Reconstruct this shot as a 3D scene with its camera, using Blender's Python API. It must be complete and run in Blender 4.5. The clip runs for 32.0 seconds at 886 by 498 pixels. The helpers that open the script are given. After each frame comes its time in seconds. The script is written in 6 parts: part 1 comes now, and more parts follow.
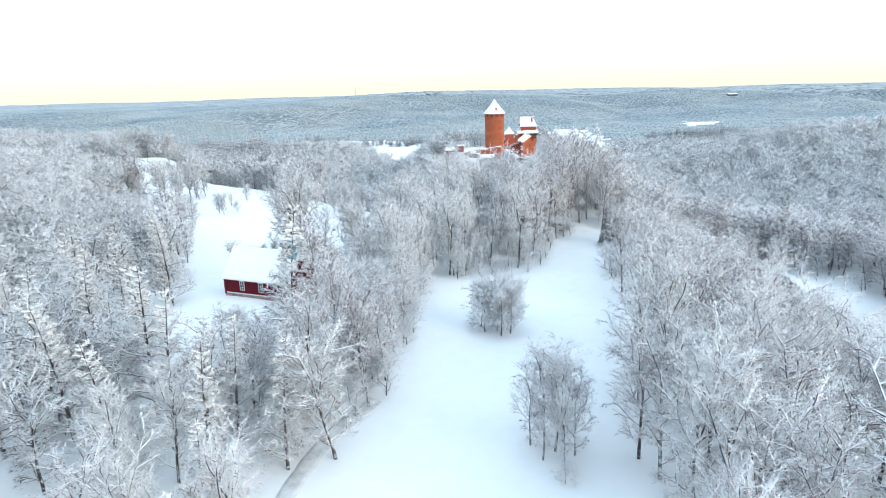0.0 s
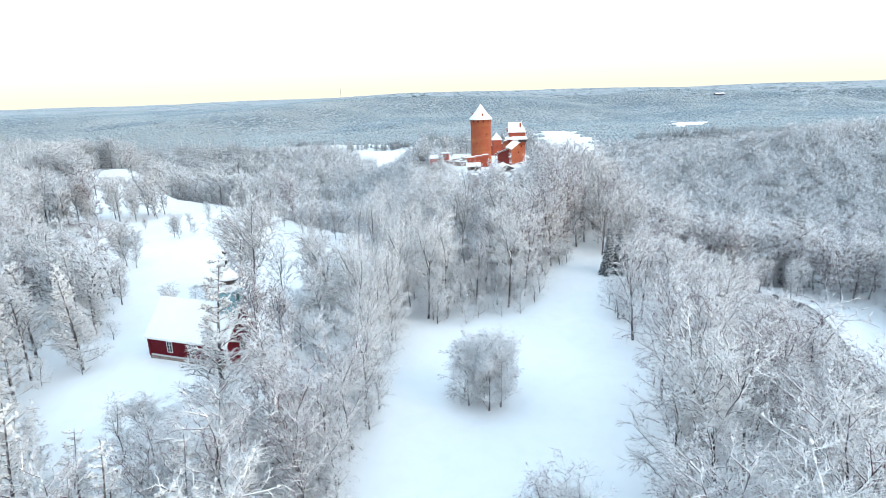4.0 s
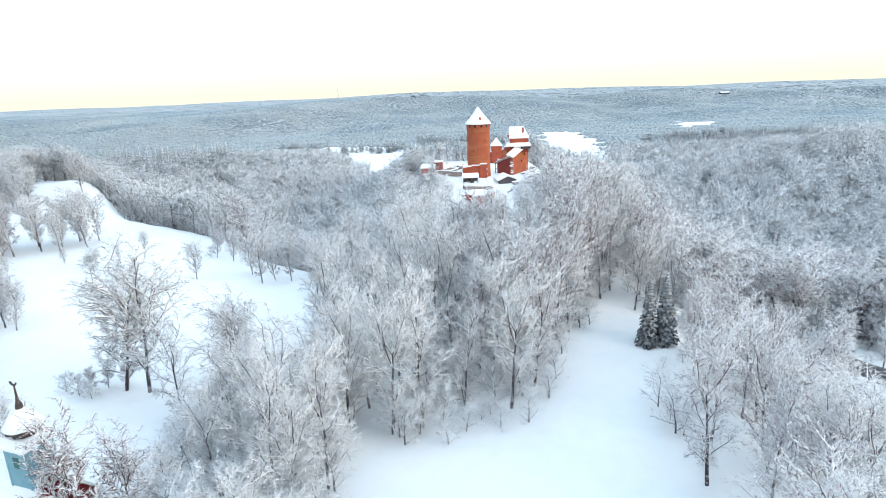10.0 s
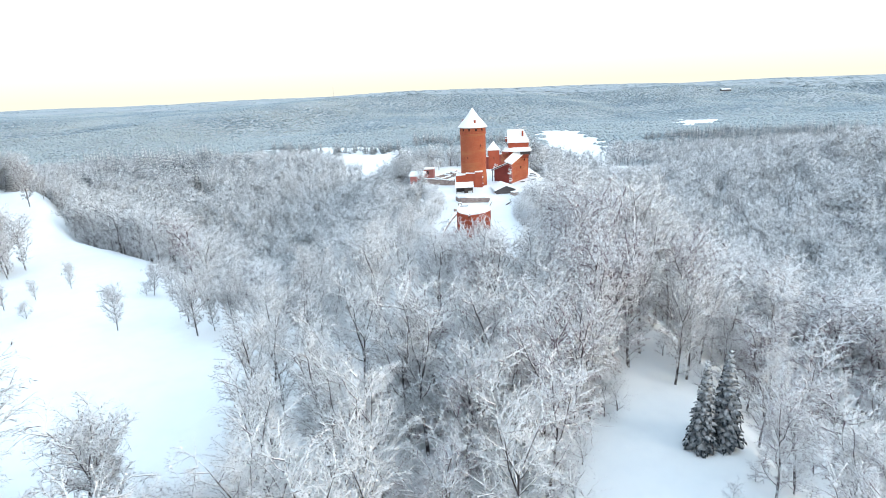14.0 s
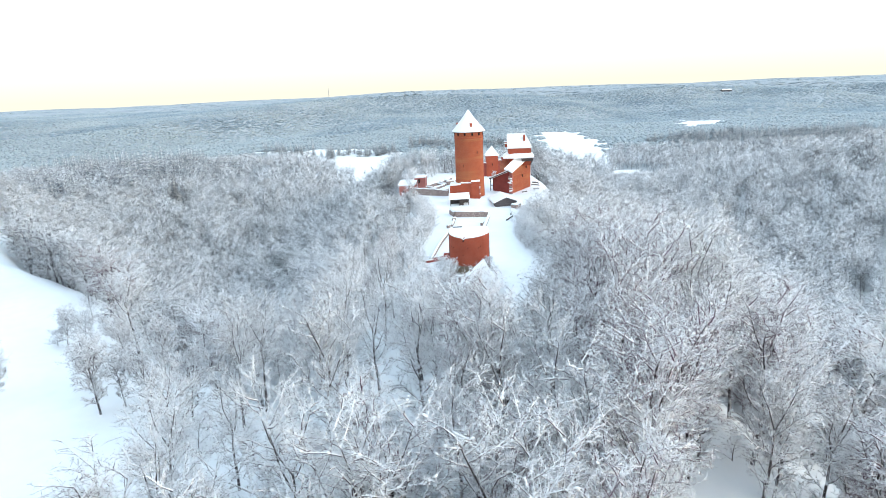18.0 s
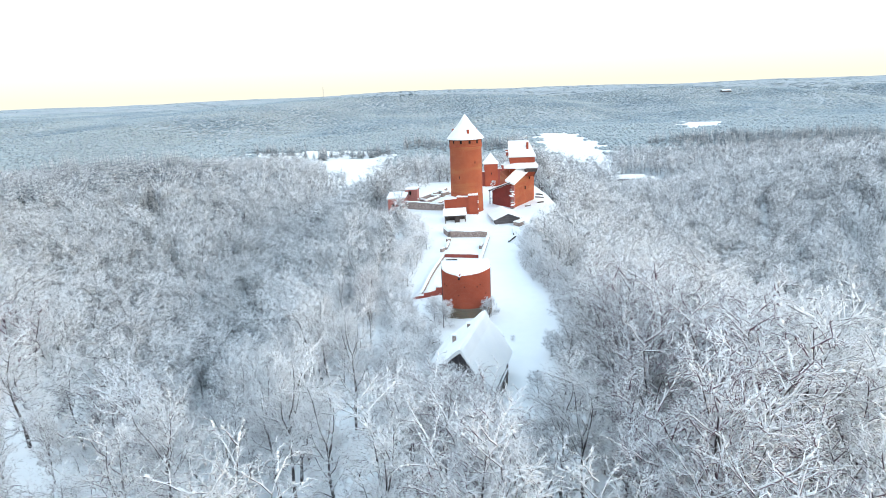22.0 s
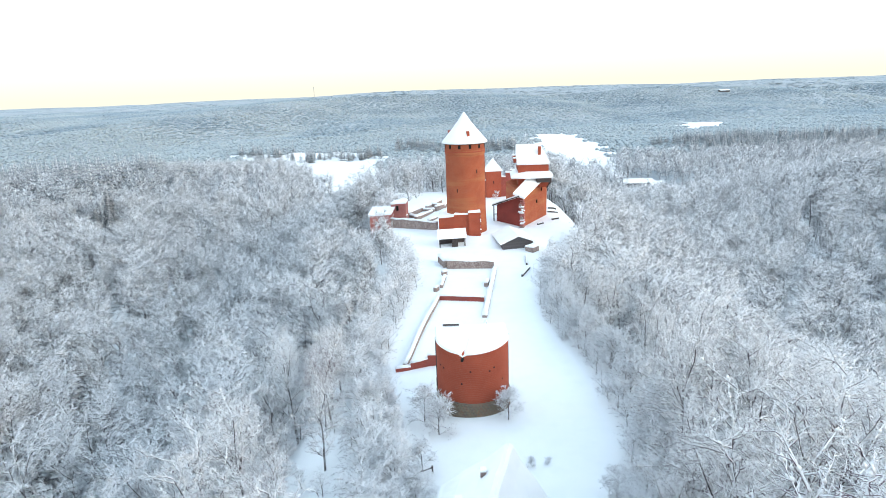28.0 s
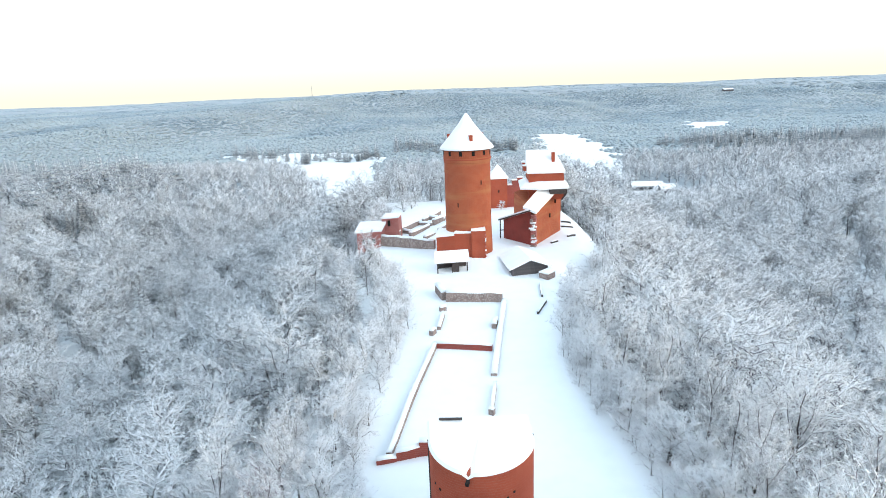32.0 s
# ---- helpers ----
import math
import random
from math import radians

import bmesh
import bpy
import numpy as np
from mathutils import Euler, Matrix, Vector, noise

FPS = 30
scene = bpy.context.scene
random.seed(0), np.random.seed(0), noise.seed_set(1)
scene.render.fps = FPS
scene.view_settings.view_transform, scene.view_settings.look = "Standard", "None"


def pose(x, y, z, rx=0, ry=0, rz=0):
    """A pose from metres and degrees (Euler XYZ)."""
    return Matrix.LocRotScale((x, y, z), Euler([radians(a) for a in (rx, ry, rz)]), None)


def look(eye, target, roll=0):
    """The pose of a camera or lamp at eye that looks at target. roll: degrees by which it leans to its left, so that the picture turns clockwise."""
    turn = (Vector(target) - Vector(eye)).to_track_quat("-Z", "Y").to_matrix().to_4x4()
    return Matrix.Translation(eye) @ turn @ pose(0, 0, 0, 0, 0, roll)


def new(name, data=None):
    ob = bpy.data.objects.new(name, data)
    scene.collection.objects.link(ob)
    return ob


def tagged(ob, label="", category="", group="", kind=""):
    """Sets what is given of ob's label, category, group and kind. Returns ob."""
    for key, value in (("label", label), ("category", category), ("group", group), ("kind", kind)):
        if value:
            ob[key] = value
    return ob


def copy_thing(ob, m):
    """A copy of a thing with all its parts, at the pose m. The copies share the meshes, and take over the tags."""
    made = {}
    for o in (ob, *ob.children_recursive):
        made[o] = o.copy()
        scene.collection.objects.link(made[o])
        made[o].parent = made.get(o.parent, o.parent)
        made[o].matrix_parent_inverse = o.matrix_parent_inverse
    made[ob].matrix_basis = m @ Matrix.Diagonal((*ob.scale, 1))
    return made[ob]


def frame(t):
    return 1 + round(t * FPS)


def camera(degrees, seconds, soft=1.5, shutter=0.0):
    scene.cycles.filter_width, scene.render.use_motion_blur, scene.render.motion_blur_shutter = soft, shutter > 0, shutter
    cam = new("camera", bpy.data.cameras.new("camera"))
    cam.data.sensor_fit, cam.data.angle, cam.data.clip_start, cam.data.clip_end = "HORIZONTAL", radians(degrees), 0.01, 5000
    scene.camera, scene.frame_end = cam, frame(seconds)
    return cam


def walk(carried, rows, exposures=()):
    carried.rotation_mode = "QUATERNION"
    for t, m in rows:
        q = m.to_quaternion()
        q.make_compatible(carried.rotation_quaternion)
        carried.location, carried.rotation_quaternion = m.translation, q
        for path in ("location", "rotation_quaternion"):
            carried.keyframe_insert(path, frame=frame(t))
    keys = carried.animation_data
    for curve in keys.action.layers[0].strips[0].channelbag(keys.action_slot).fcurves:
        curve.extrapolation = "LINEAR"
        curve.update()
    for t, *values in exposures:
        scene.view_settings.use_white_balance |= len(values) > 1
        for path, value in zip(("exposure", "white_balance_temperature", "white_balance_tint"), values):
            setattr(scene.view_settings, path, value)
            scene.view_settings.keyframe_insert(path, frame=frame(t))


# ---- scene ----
cam = camera(73.4, 32.0, soft=0.9)
METRES, EYE, TILT, LEAN, TURN = 250.0, 50.0, -15.2, 1.5, 0.0
ROWS = [
    (0.0, 0.0, 0.0, 0.0, 0.0, 0.0, -0.0),
    (0.5, 0.0008, 0.0115, 0.0055, -0.45, 0.01, 0.21),
    (1.0, 0.0021, 0.0233, 0.0109, -0.79, 0.04, 0.35),
    (1.5, 0.0034, 0.0352, 0.016, -1.05, 0.04, 0.53),
    (2.0, 0.0049, 0.0472, 0.0203, -1.13, 0.05, 0.57),
    (2.5, 0.0066, 0.0594, 0.0241, -1.15, 0.07, 0.63),
    (3.0, 0.0083, 0.0716, 0.0278, -1.11, 0.08, 0.66),
    (3.5, 0.01, 0.0839, 0.0315, -1.06, 0.08, 0.69),
    (5.5, 0.0162, 0.1366, 0.0453, -1.05, 0.16, 0.79),
    (6.0, 0.0179, 0.1504, 0.0494, -1.08, 0.18, 0.81),
    (6.5, 0.0198, 0.1647, 0.0536, -1.09, 0.16, 0.83),
    (7.0, 0.0218, 0.1794, 0.0578, -1.06, 0.16, 0.83),
    (7.5, 0.0239, 0.1946, 0.0621, -1.04, 0.15, 0.86),
    (8.0, 0.0262, 0.21, 0.0664, -1.02, 0.14, 0.87),
    (8.5, 0.0283, 0.226, 0.0709, -1.0, 0.1, 0.9),
    (9.0, 0.0303, 0.2424, 0.0754, -0.93, 0.09, 0.9),
    (9.5, 0.0321, 0.2588, 0.0804, -0.92, 0.07, 0.89),
    (10.0, 0.0341, 0.2755, 0.0853, -0.94, 0.06, 0.89),
    (10.5, 0.0363, 0.2918, 0.0903, -0.94, 0.04, 0.94),
    (11.0, 0.0386, 0.3087, 0.0952, -0.95, 0.02, 0.98),
    (11.5, 0.041, 0.3259, 0.1003, -0.97, -0.01, 1.03),
    (12.0, 0.0434, 0.3431, 0.1053, -1.01, -0.03, 1.09),
    (12.5, 0.0456, 0.3602, 0.1104, -1.04, -0.06, 1.13),
    (13.0, 0.0479, 0.3774, 0.1153, -1.06, -0.1, 1.14),
    (13.5, 0.0502, 0.3946, 0.1202, -1.07, -0.11, 1.17),
    (14.0, 0.0524, 0.4118, 0.1252, -1.06, -0.14, 1.17),
    (14.5, 0.0544, 0.429, 0.1307, -1.08, -0.16, 1.23),
    (16.5, 0.0608, 0.4966, 0.1443, -1.14, -0.06, 1.21),
    (17.0, 0.0622, 0.512, 0.1487, -1.19, -0.07, 1.23),
    (17.5, 0.0637, 0.5267, 0.153, -1.24, -0.08, 1.23),
    (18.0, 0.0652, 0.5417, 0.1576, -1.27, -0.09, 1.23),
    (18.5, 0.0668, 0.5568, 0.1624, -1.3, -0.09, 1.22),
    (19.0, 0.0682, 0.5721, 0.1669, -1.33, -0.1, 1.19),
    (19.5, 0.0695, 0.5871, 0.1715, -1.37, -0.11, 1.2),
    (20.0, 0.0706, 0.6014, 0.1756, -1.42, -0.12, 1.21),
    (20.5, 0.0716, 0.6164, 0.18, -1.47, -0.14, 1.22),
    (21.0, 0.0725, 0.6313, 0.1844, -1.52, -0.15, 1.2),
    (21.5, 0.0731, 0.6459, 0.1888, -1.56, -0.15, 1.17),
    (22.0, 0.0735, 0.6607, 0.1932, -1.6, -0.13, 1.18),
    (22.5, 0.0741, 0.6757, 0.1975, -1.66, -0.13, 1.21),
    (23.0, 0.0747, 0.6908, 0.2013, -1.68, -0.13, 1.22),
    (23.5, 0.0751, 0.7061, 0.2049, -1.71, -0.14, 1.21),
    (24.0, 0.0754, 0.7214, 0.208, -1.76, -0.14, 1.2),
    (24.5, 0.0757, 0.7366, 0.2108, -1.82, -0.16, 1.19),
    (25.0, 0.076, 0.7516, 0.2134, -1.86, -0.15, 1.21),
    (25.5, 0.0765, 0.767, 0.2159, -1.91, -0.14, 1.24),
    (27.5, 0.0783, 0.8298, 0.2275, -2.16, -0.12, 1.24),
    (28.0, 0.0789, 0.8448, 0.2312, -2.2, -0.1, 1.3),
    (28.5, 0.0797, 0.8597, 0.2348, -2.25, -0.09, 1.29),
    (29.0, 0.0806, 0.8746, 0.2384, -2.27, -0.11, 1.3),
    (29.5, 0.0814, 0.8893, 0.2418, -2.29, -0.11, 1.34),
    (30.0, 0.0823, 0.9038, 0.2453, -2.28, -0.13, 1.32),
    (30.5, 0.0831, 0.9182, 0.2487, -2.26, -0.13, 1.34),
    (31.0, 0.084, 0.9323, 0.2521, -2.24, -0.14, 1.38),
    (31.5, 0.0847, 0.9462, 0.2553, -2.24, -0.15, 1.37),
    (32.0, 0.0856, 0.9599, 0.2588, -2.21, -0.16, 1.33),
]
walk(cam, [(t, pose(0, 0, EYE, TILT, LEAN, TURN) @ pose(METRES * x, METRES * y, METRES * z, 90 + pitch, roll, yaw)) for t, x, y, z, yaw, pitch, roll in ROWS],
     exposures=[(0.0, 0.0, 6380, 9.0), (3.0, 0.0, 6420, 9.5), (8.0, 0.0, 6480, 10.0), (32.0, 0.0, 6480, 10.0)])


# ---- world and sun: a bright overcast winter sky, paler and warmer at the horizon ----
SUN_ELEVATION, SUN_ROTATION = 14.0, 60.0


def make_world():
    world = bpy.data.worlds.new("winter_sky")
    scene.world = world
    world.use_nodes = True
    nt = world.node_tree
    nt.nodes.clear()
    out = nt.nodes.new("ShaderNodeOutputWorld")
    bg = nt.nodes.new("ShaderNodeBackground")
    sky = nt.nodes.new("ShaderNodeTexSky")
    sky.sky_type = "NISHITA"
    sky.sun_disc = False
    sky.sun_elevation, sky.sun_rotation = radians(SUN_ELEVATION), radians(180 - SUN_ROTATION)
    sky.air_density, sky.dust_density, sky.ozone_density = 1.0, 4.0, 1.0
    scale = nt.nodes.new("ShaderNodeMix")
    scale.data_type, scale.blend_type = "RGBA", "MULTIPLY"
    scale.inputs["Factor"].default_value = 1.0
    scale.inputs["B"].default_value = (0.06, 0.06, 0.06, 1)
    nt.links.new(sky.outputs[0], scale.inputs["A"])
    # the cloud sheet: cool grey-white overhead, creamy towards the horizon
    co = nt.nodes.new("ShaderNodeTexCoord")
    sep = nt.nodes.new("ShaderNodeSeparateXYZ")
    nt.links.new(co.outputs["Generated"], sep.inputs[0])
    ramp = nt.nodes.new("ShaderNodeValToRGB")
    e = ramp.color_ramp.elements
    e[0].position, e[0].color = 0.0, (0.9, 0.88, 0.73, 1)
    e[1].position, e[1].color = 1.0, (0.745, 1.05, 1.315, 1)
    m = e.new(0.028)
    m.color = (0.96, 0.95, 0.85, 1)
    m = e.new(0.09)
    m.color = (1.06, 1.09, 1.08, 1)
    nt.links.new(sep.outputs["Z"], ramp.inputs[0])
    add = nt.nodes.new("ShaderNodeMix")
    add.data_type, add.blend_type = "RGBA", "ADD"
    add.inputs["Factor"].default_value = 1.0
    nt.links.new(ramp.outputs[0], add.inputs["A"])
    nt.links.new(scale.outputs["Result"], add.inputs["B"])
    nt.links.new(add.outputs["Result"], bg.inputs["Color"])
    bg.inputs["Strength"].default_value = 1.14
    nt.links.new(bg.outputs[0], out.inputs[0])


make_world()
sun = new("sun", bpy.data.lights.new("sun", "SUN"))
sun.data.energy, sun.data.angle, sun.data.color = 0.8, radians(25), (1.0, 0.93, 0.82)
_a, _e = radians(SUN_ROTATION), radians(SUN_ELEVATION + 14)
_from = Vector((math.sin(_a) * math.cos(_e), math.cos(_a) * math.cos(_e) * -1.0, math.sin(_e)))
sun.matrix_world = look(_from * 300, (0, 0, 0))


# ---- materials ----
def mat(name, base, rough=0.8, second=None, scale=1.0, detail=4.0, bump=0.0, bump_scale=8.0, fine=None, fine_scale=20.0, fine_mix=0.25, metal=0.0, spread=0.15):
    """A procedural surface: two colours by a broad noise, a finer one over it, and a bump; all in metres of the object."""
    m = bpy.data.materials.new(name)
    m.use_nodes = True
    nt = m.node_tree
    p = nt.nodes["Principled BSDF"]
    p.inputs["Roughness"].default_value, p.inputs["Metallic"].default_value = rough, metal
    p.inputs["Specular IOR Level"].default_value = 0.25
    co = nt.nodes.new("ShaderNodeTexCoord")
    n = nt.nodes.new("ShaderNodeTexNoise")
    n.inputs["Scale"].default_value, n.inputs["Detail"].default_value = scale, detail
    nt.links.new(co.outputs["Object"], n.inputs["Vector"])
    ramp = nt.nodes.new("ShaderNodeValToRGB")
    ramp.color_ramp.elements[0].position, ramp.color_ramp.elements[1].position = 0.5 - spread, 0.5 + spread
    ramp.color_ramp.elements[0].color = (*base, 1)
    ramp.color_ramp.elements[1].color = (*(second or [c * 0.8 for c in base]), 1)
    nt.links.new(n.outputs["Fac"], ramp.inputs[0])
    last = ramp.outputs[0]
    f = nt.nodes.new("ShaderNodeTexNoise")
    f.inputs["Scale"].default_value, f.inputs["Detail"].default_value = fine_scale, 3.0
    nt.links.new(co.outputs["Object"], f.inputs["Vector"])
    if fine:
        mix = nt.nodes.new("ShaderNodeMix")
        mix.data_type = "RGBA"
        cut = nt.nodes.new("ShaderNodeMapRange")
        cut.inputs["From Min"].default_value, cut.inputs["From Max"].default_value, cut.inputs["To Max"].default_value = 0.45, 0.7, fine_mix
        nt.links.new(f.outputs["Fac"], cut.inputs["Value"])
        nt.links.new(cut.outputs[0], mix.inputs["Factor"])
        nt.links.new(last, mix.inputs["A"])
        mix.inputs["B"].default_value = (*fine, 1)
        last = mix.outputs["Result"]
    nt.links.new(last, p.inputs["Base Color"])
    if bump:
        b = nt.nodes.new("ShaderNodeBump")
        b.inputs["Strength"].default_value, b.inputs["Distance"].default_value = bump, 0.2
        g = nt.nodes.new("ShaderNodeTexNoise")
        g.inputs["Scale"].default_value, g.inputs["Detail"].default_value = bump_scale, 5.0
        nt.links.new(co.outputs["Object"], g.inputs["Vector"])
        nt.links.new(g.outputs["Fac"], b.inputs["Height"])
        nt.links.new(b.outputs[0], p.inputs["Normal"])
    return m


def snow_on_top(name, under, snow=(0.9, 0.92, 0.95), low=-0.1, high=0.45, vary=0.0, under2=None, scale=0.6, clump=1.5):
    """Bark, needles or twigs with snow lying on whatever faces up."""
    m = mat(name, under, 0.9, under2 or [c * 0.6 for c in under], scale=scale)
    nt = m.node_tree
    p = nt.nodes["Principled BSDF"]
    old = p.inputs["Base Color"].links[0].from_socket
    geo = nt.nodes.new("ShaderNodeNewGeometry")
    sep = nt.nodes.new("ShaderNodeSeparateXYZ")
    nt.links.new(geo.outputs["Normal"], sep.inputs[0])
    rng = nt.nodes.new("ShaderNodeMapRange")
    rng.interpolation_type = "SMOOTHSTEP"
    rng.inputs["From Min"].default_value, rng.inputs["From Max"].default_value = low, high
    value = sep.outputs["Z"]
    co = nt.nodes.new("ShaderNodeTexCoord")
    n = nt.nodes.new("ShaderNodeTexNoise")
    n.inputs["Scale"].default_value, n.inputs["Detail"].default_value = 1.3, 3.0
    nt.links.new(co.outputs["Object"], n.inputs["Vector"])
    ma = nt.nodes.new("ShaderNodeMath")
    ma.operation = "MULTIPLY_ADD"
    ma.inputs[1].default_value, ma.inputs[2].default_value = clump, -clump / 2
    nt.links.new(n.outputs["Fac"], ma.inputs[0])
    ad = nt.nodes.new("ShaderNodeMath")
    ad.operation = "ADD"
    nt.links.new(ma.outputs[0], ad.inputs[0])
    nt.links.new(value, ad.inputs[1])
    value = ad.outputs[0]
    if vary:
        oi = nt.nodes.new("ShaderNodeObjectInfo")
        mv = nt.nodes.new("ShaderNodeMath")
        mv.operation = "MULTIPLY_ADD"
        mv.inputs[1].default_value, mv.inputs[2].default_value = vary, -vary / 2
        nt.links.new(oi.outputs["Random"], mv.inputs[0])
        ad2 = nt.nodes.new("ShaderNodeMath")
        ad2.operation = "ADD"
        nt.links.new(mv.outputs[0], ad2.inputs[0])
        nt.links.new(value, ad2.inputs[1])
        value = ad2.outputs[0]
    nt.links.new(value, rng.inputs["Value"])
    mix = nt.nodes.new("ShaderNodeMix")
    mix.data_type = "RGBA"
    nt.links.new(rng.outputs[0], mix.inputs["Factor"])
    nt.links.new(old, mix.inputs["A"])
    mix.inputs["B"].default_value = (*snow, 1)
    nt.links.new(mix.outputs["Result"], p.inputs["Base Color"])
    return m


def brick_mat(name, one, two, mortar, pale=None):
    m = mat(name, one, 0.9, two, scale=0.25, detail=6, bump=0.3, bump_scale=5, fine=mortar, fine_scale=6, fine_mix=0.25)
    nt = m.node_tree
    p = nt.nodes["Principled BSDF"]
    old = p.inputs["Base Color"].links[0].from_socket
    co = nt.nodes.new("ShaderNodeTexCoord")
    geo = nt.nodes.new("ShaderNodeSeparateXYZ")
    nt.links.new(co.outputs["Object"], geo.inputs[0])
    # courses: a thin mortar line every brick height
    ml = nt.nodes.new("ShaderNodeMath")
    ml.operation = "MULTIPLY"
    ml.inputs[1].default_value = 1 / 0.3
    fr = nt.nodes.new("ShaderNodeMath")
    fr.operation = "FRACT"
    gt = nt.nodes.new("ShaderNodeMath")
    gt.operation = "GREATER_THAN"
    gt.inputs[1].default_value = 0.86
    nt.links.new(geo.outputs["Z"], ml.inputs[0])
    nt.links.new(ml.outputs[0], fr.inputs[0])
    nt.links.new(fr.outputs[0], gt.inputs[0])
    sc = nt.nodes.new("ShaderNodeMath")
    sc.operation = "MULTIPLY"
    sc.inputs[1].default_value = 0.35
    nt.links.new(gt.outputs[0], sc.inputs[0])
    mix = nt.nodes.new("ShaderNodeMix")
    mix.data_type = "RGBA"
    nt.links.new(sc.outputs[0], mix.inputs["Factor"])
    nt.links.new(old, mix.inputs["A"])
    mix.inputs["B"].default_value = (*mortar, 1)
    last = mix.outputs["Result"]
    if pale:  # weathered belts: broad soft bands round the wall, broken by noise
        mp = nt.nodes.new("ShaderNodeMapping")
        mp.inputs["Scale"].default_value = (0.05, 0.05, 0.42)
        nt.links.new(co.outputs["Object"], mp.inputs["Vector"])
        nz = nt.nodes.new("ShaderNodeTexNoise")
        nz.inputs["Scale"].default_value, nz.inputs["Detail"].default_value = 1.0, 5.0
        nt.links.new(mp.outputs[0], nz.inputs["Vector"])
        r = nt.nodes.new("ShaderNodeMapRange")
        r.inputs["From Min"].default_value, r.inputs["From Max"].default_value, r.inputs["To Max"].default_value = 0.5, 0.68, 0.75
        nt.links.new(nz.outputs["Fac"], r.inputs["Value"])
        mx = nt.nodes.new("ShaderNodeMix")
        mx.data_type = "RGBA"
        nt.links.new(r.outputs[0], mx.inputs["Factor"])
        nt.links.new(last, mx.inputs["A"])
        mx.inputs["B"].default_value = (*pale, 1)
        last = mx.outputs["Result"]
    nt.links.new(last, p.inputs["Base Color"])
    return m


SNOW = mat("snow", (0.9, 0.925, 0.94), 0.75, (0.86, 0.89, 0.915), scale=0.05, bump=0.15, bump_scale=0.5, fine=(0.8, 0.84, 0.88), fine_scale=0.35, fine_mix=0.3)
ROOF_SNOW = mat("roof_snow", (0.91, 0.925, 0.935), 0.7, (0.88, 0.9, 0.92), scale=0.4, bump=0.12, bump_scale=0.8)
BRICK = brick_mat("red_brick", (0.4, 0.1, 0.045), (0.32, 0.075, 0.035), (0.4, 0.2, 0.13), pale=(0.42, 0.17, 0.075))
BRICK_PLAIN = brick_mat("red_brick_even", (0.4, 0.085, 0.045), (0.32, 0.065, 0.035), (0.36, 0.16, 0.11))
OLD_BRICK = brick_mat("old_brick", (0.33, 0.07, 0.05), (0.26, 0.06, 0.05), (0.3, 0.18, 0.15))
RUIN = mat("ruin_stone", (0.33, 0.25, 0.22), 0.95, (0.23, 0.17, 0.155), scale=0.8, bump=0.6, bump_scale=2.0, fine=(0.5, 0.46, 0.43), fine_scale=2.5, fine_mix=0.6)
FIELDSTONE = mat("fieldstone", (0.24, 0.2, 0.14), 0.9, (0.13, 0.13, 0.12), scale=1.2, bump=0.6, bump_scale=3.0, fine=(0.33, 0.16, 0.1), fine_scale=1.6, fine_mix=0.6)
DARK_WOOD = mat("dark_wood", (0.06, 0.05, 0.05), 0.8, (0.09, 0.075, 0.07), scale=1.5, bump=0.3, bump_scale=6)
GREY_WOOD = mat("grey_wood", (0.13, 0.12, 0.125), 0.85, (0.08, 0.075, 0.08), scale=1.5, bump=0.3, bump_scale=6)
RED_WOOD = mat("dark_red_boards", (0.17, 0.012, 0.022), 0.7, (0.13, 0.01, 0.02), scale=1.2, bump=0.2, bump_scale=6)
BROWN_BOARDS = mat("brown_red_boards", (0.11, 0.02, 0.018), 0.8, (0.075, 0.018, 0.018), scale=1.0, bump=0.3, bump_scale=6)
WHITE_PAINT = mat("white_paint", (0.72, 0.72, 0.72), 0.6, (0.6, 0.6, 0.62), scale=2)
TEAL = mat("teal_boards", (0.2, 0.39, 0.46), 0.6, (0.25, 0.45, 0.52), scale=0.8, bump=0.2)
GREEN_METAL = mat("verdigris_sheet", (0.07, 0.2, 0.19), 0.5, (0.05, 0.14, 0.14), scale=1.2)
GLASS_DARK = mat("window_glass", (0.05, 0.06, 0.07), 0.12, (0.07, 0.08, 0.09), scale=1)
HOLE = mat("shaded_opening", (0.02, 0.018, 0.016), 0.9)
ASPHALT = mat("wet_asphalt", (0.045, 0.045, 0.05), 0.55, (0.06, 0.06, 0.065), scale=0.6, fine=(0.3, 0.31, 0.33), fine_scale=0.5, fine_mix=0.2)
TRACK = mat("worn_snow", (0.72, 0.74, 0.75), 0.8, (0.55, 0.56, 0.56), scale=0.7, fine=(0.85, 0.88, 0.9), fine_scale=0.6, fine_mix=0.6, bump=0.3, bump_scale=2)
BARK = snow_on_top("bark_with_snow", (0.05, 0.042, 0.045), low=-0.06, high=0.42, under2=(0.085, 0.075, 0.075))
TWIG = snow_on_top("twigs_with_snow", (0.115, 0.085, 0.108), snow=(0.92, 0.93, 0.95), low=-0.4, high=0.2, vary=0.35, under2=(0.065, 0.047, 0.06))
VALLEY_TWIG = snow_on_top("valley_twigs_with_snow", (0.082, 0.088, 0.112), low=-0.28, high=0.26, vary=0.5, under2=(0.048, 0.052, 0.07))
# Twigs greyed and their white cut back, haze coloured in for farther western trees.
DIM_TWIG = snow_on_top("haze_grey_twigs_thin_snow", (0.11, 0.122, 0.135), low=-0.16, high=0.55, vary=0.4, under2=(0.07, 0.08, 0.088))
REDDISH = snow_on_top("reddish_twigs_with_snow", (0.165, 0.085, 0.125), low=-0.18, high=0.42, vary=0.35, under2=(0.085, 0.045, 0.06))
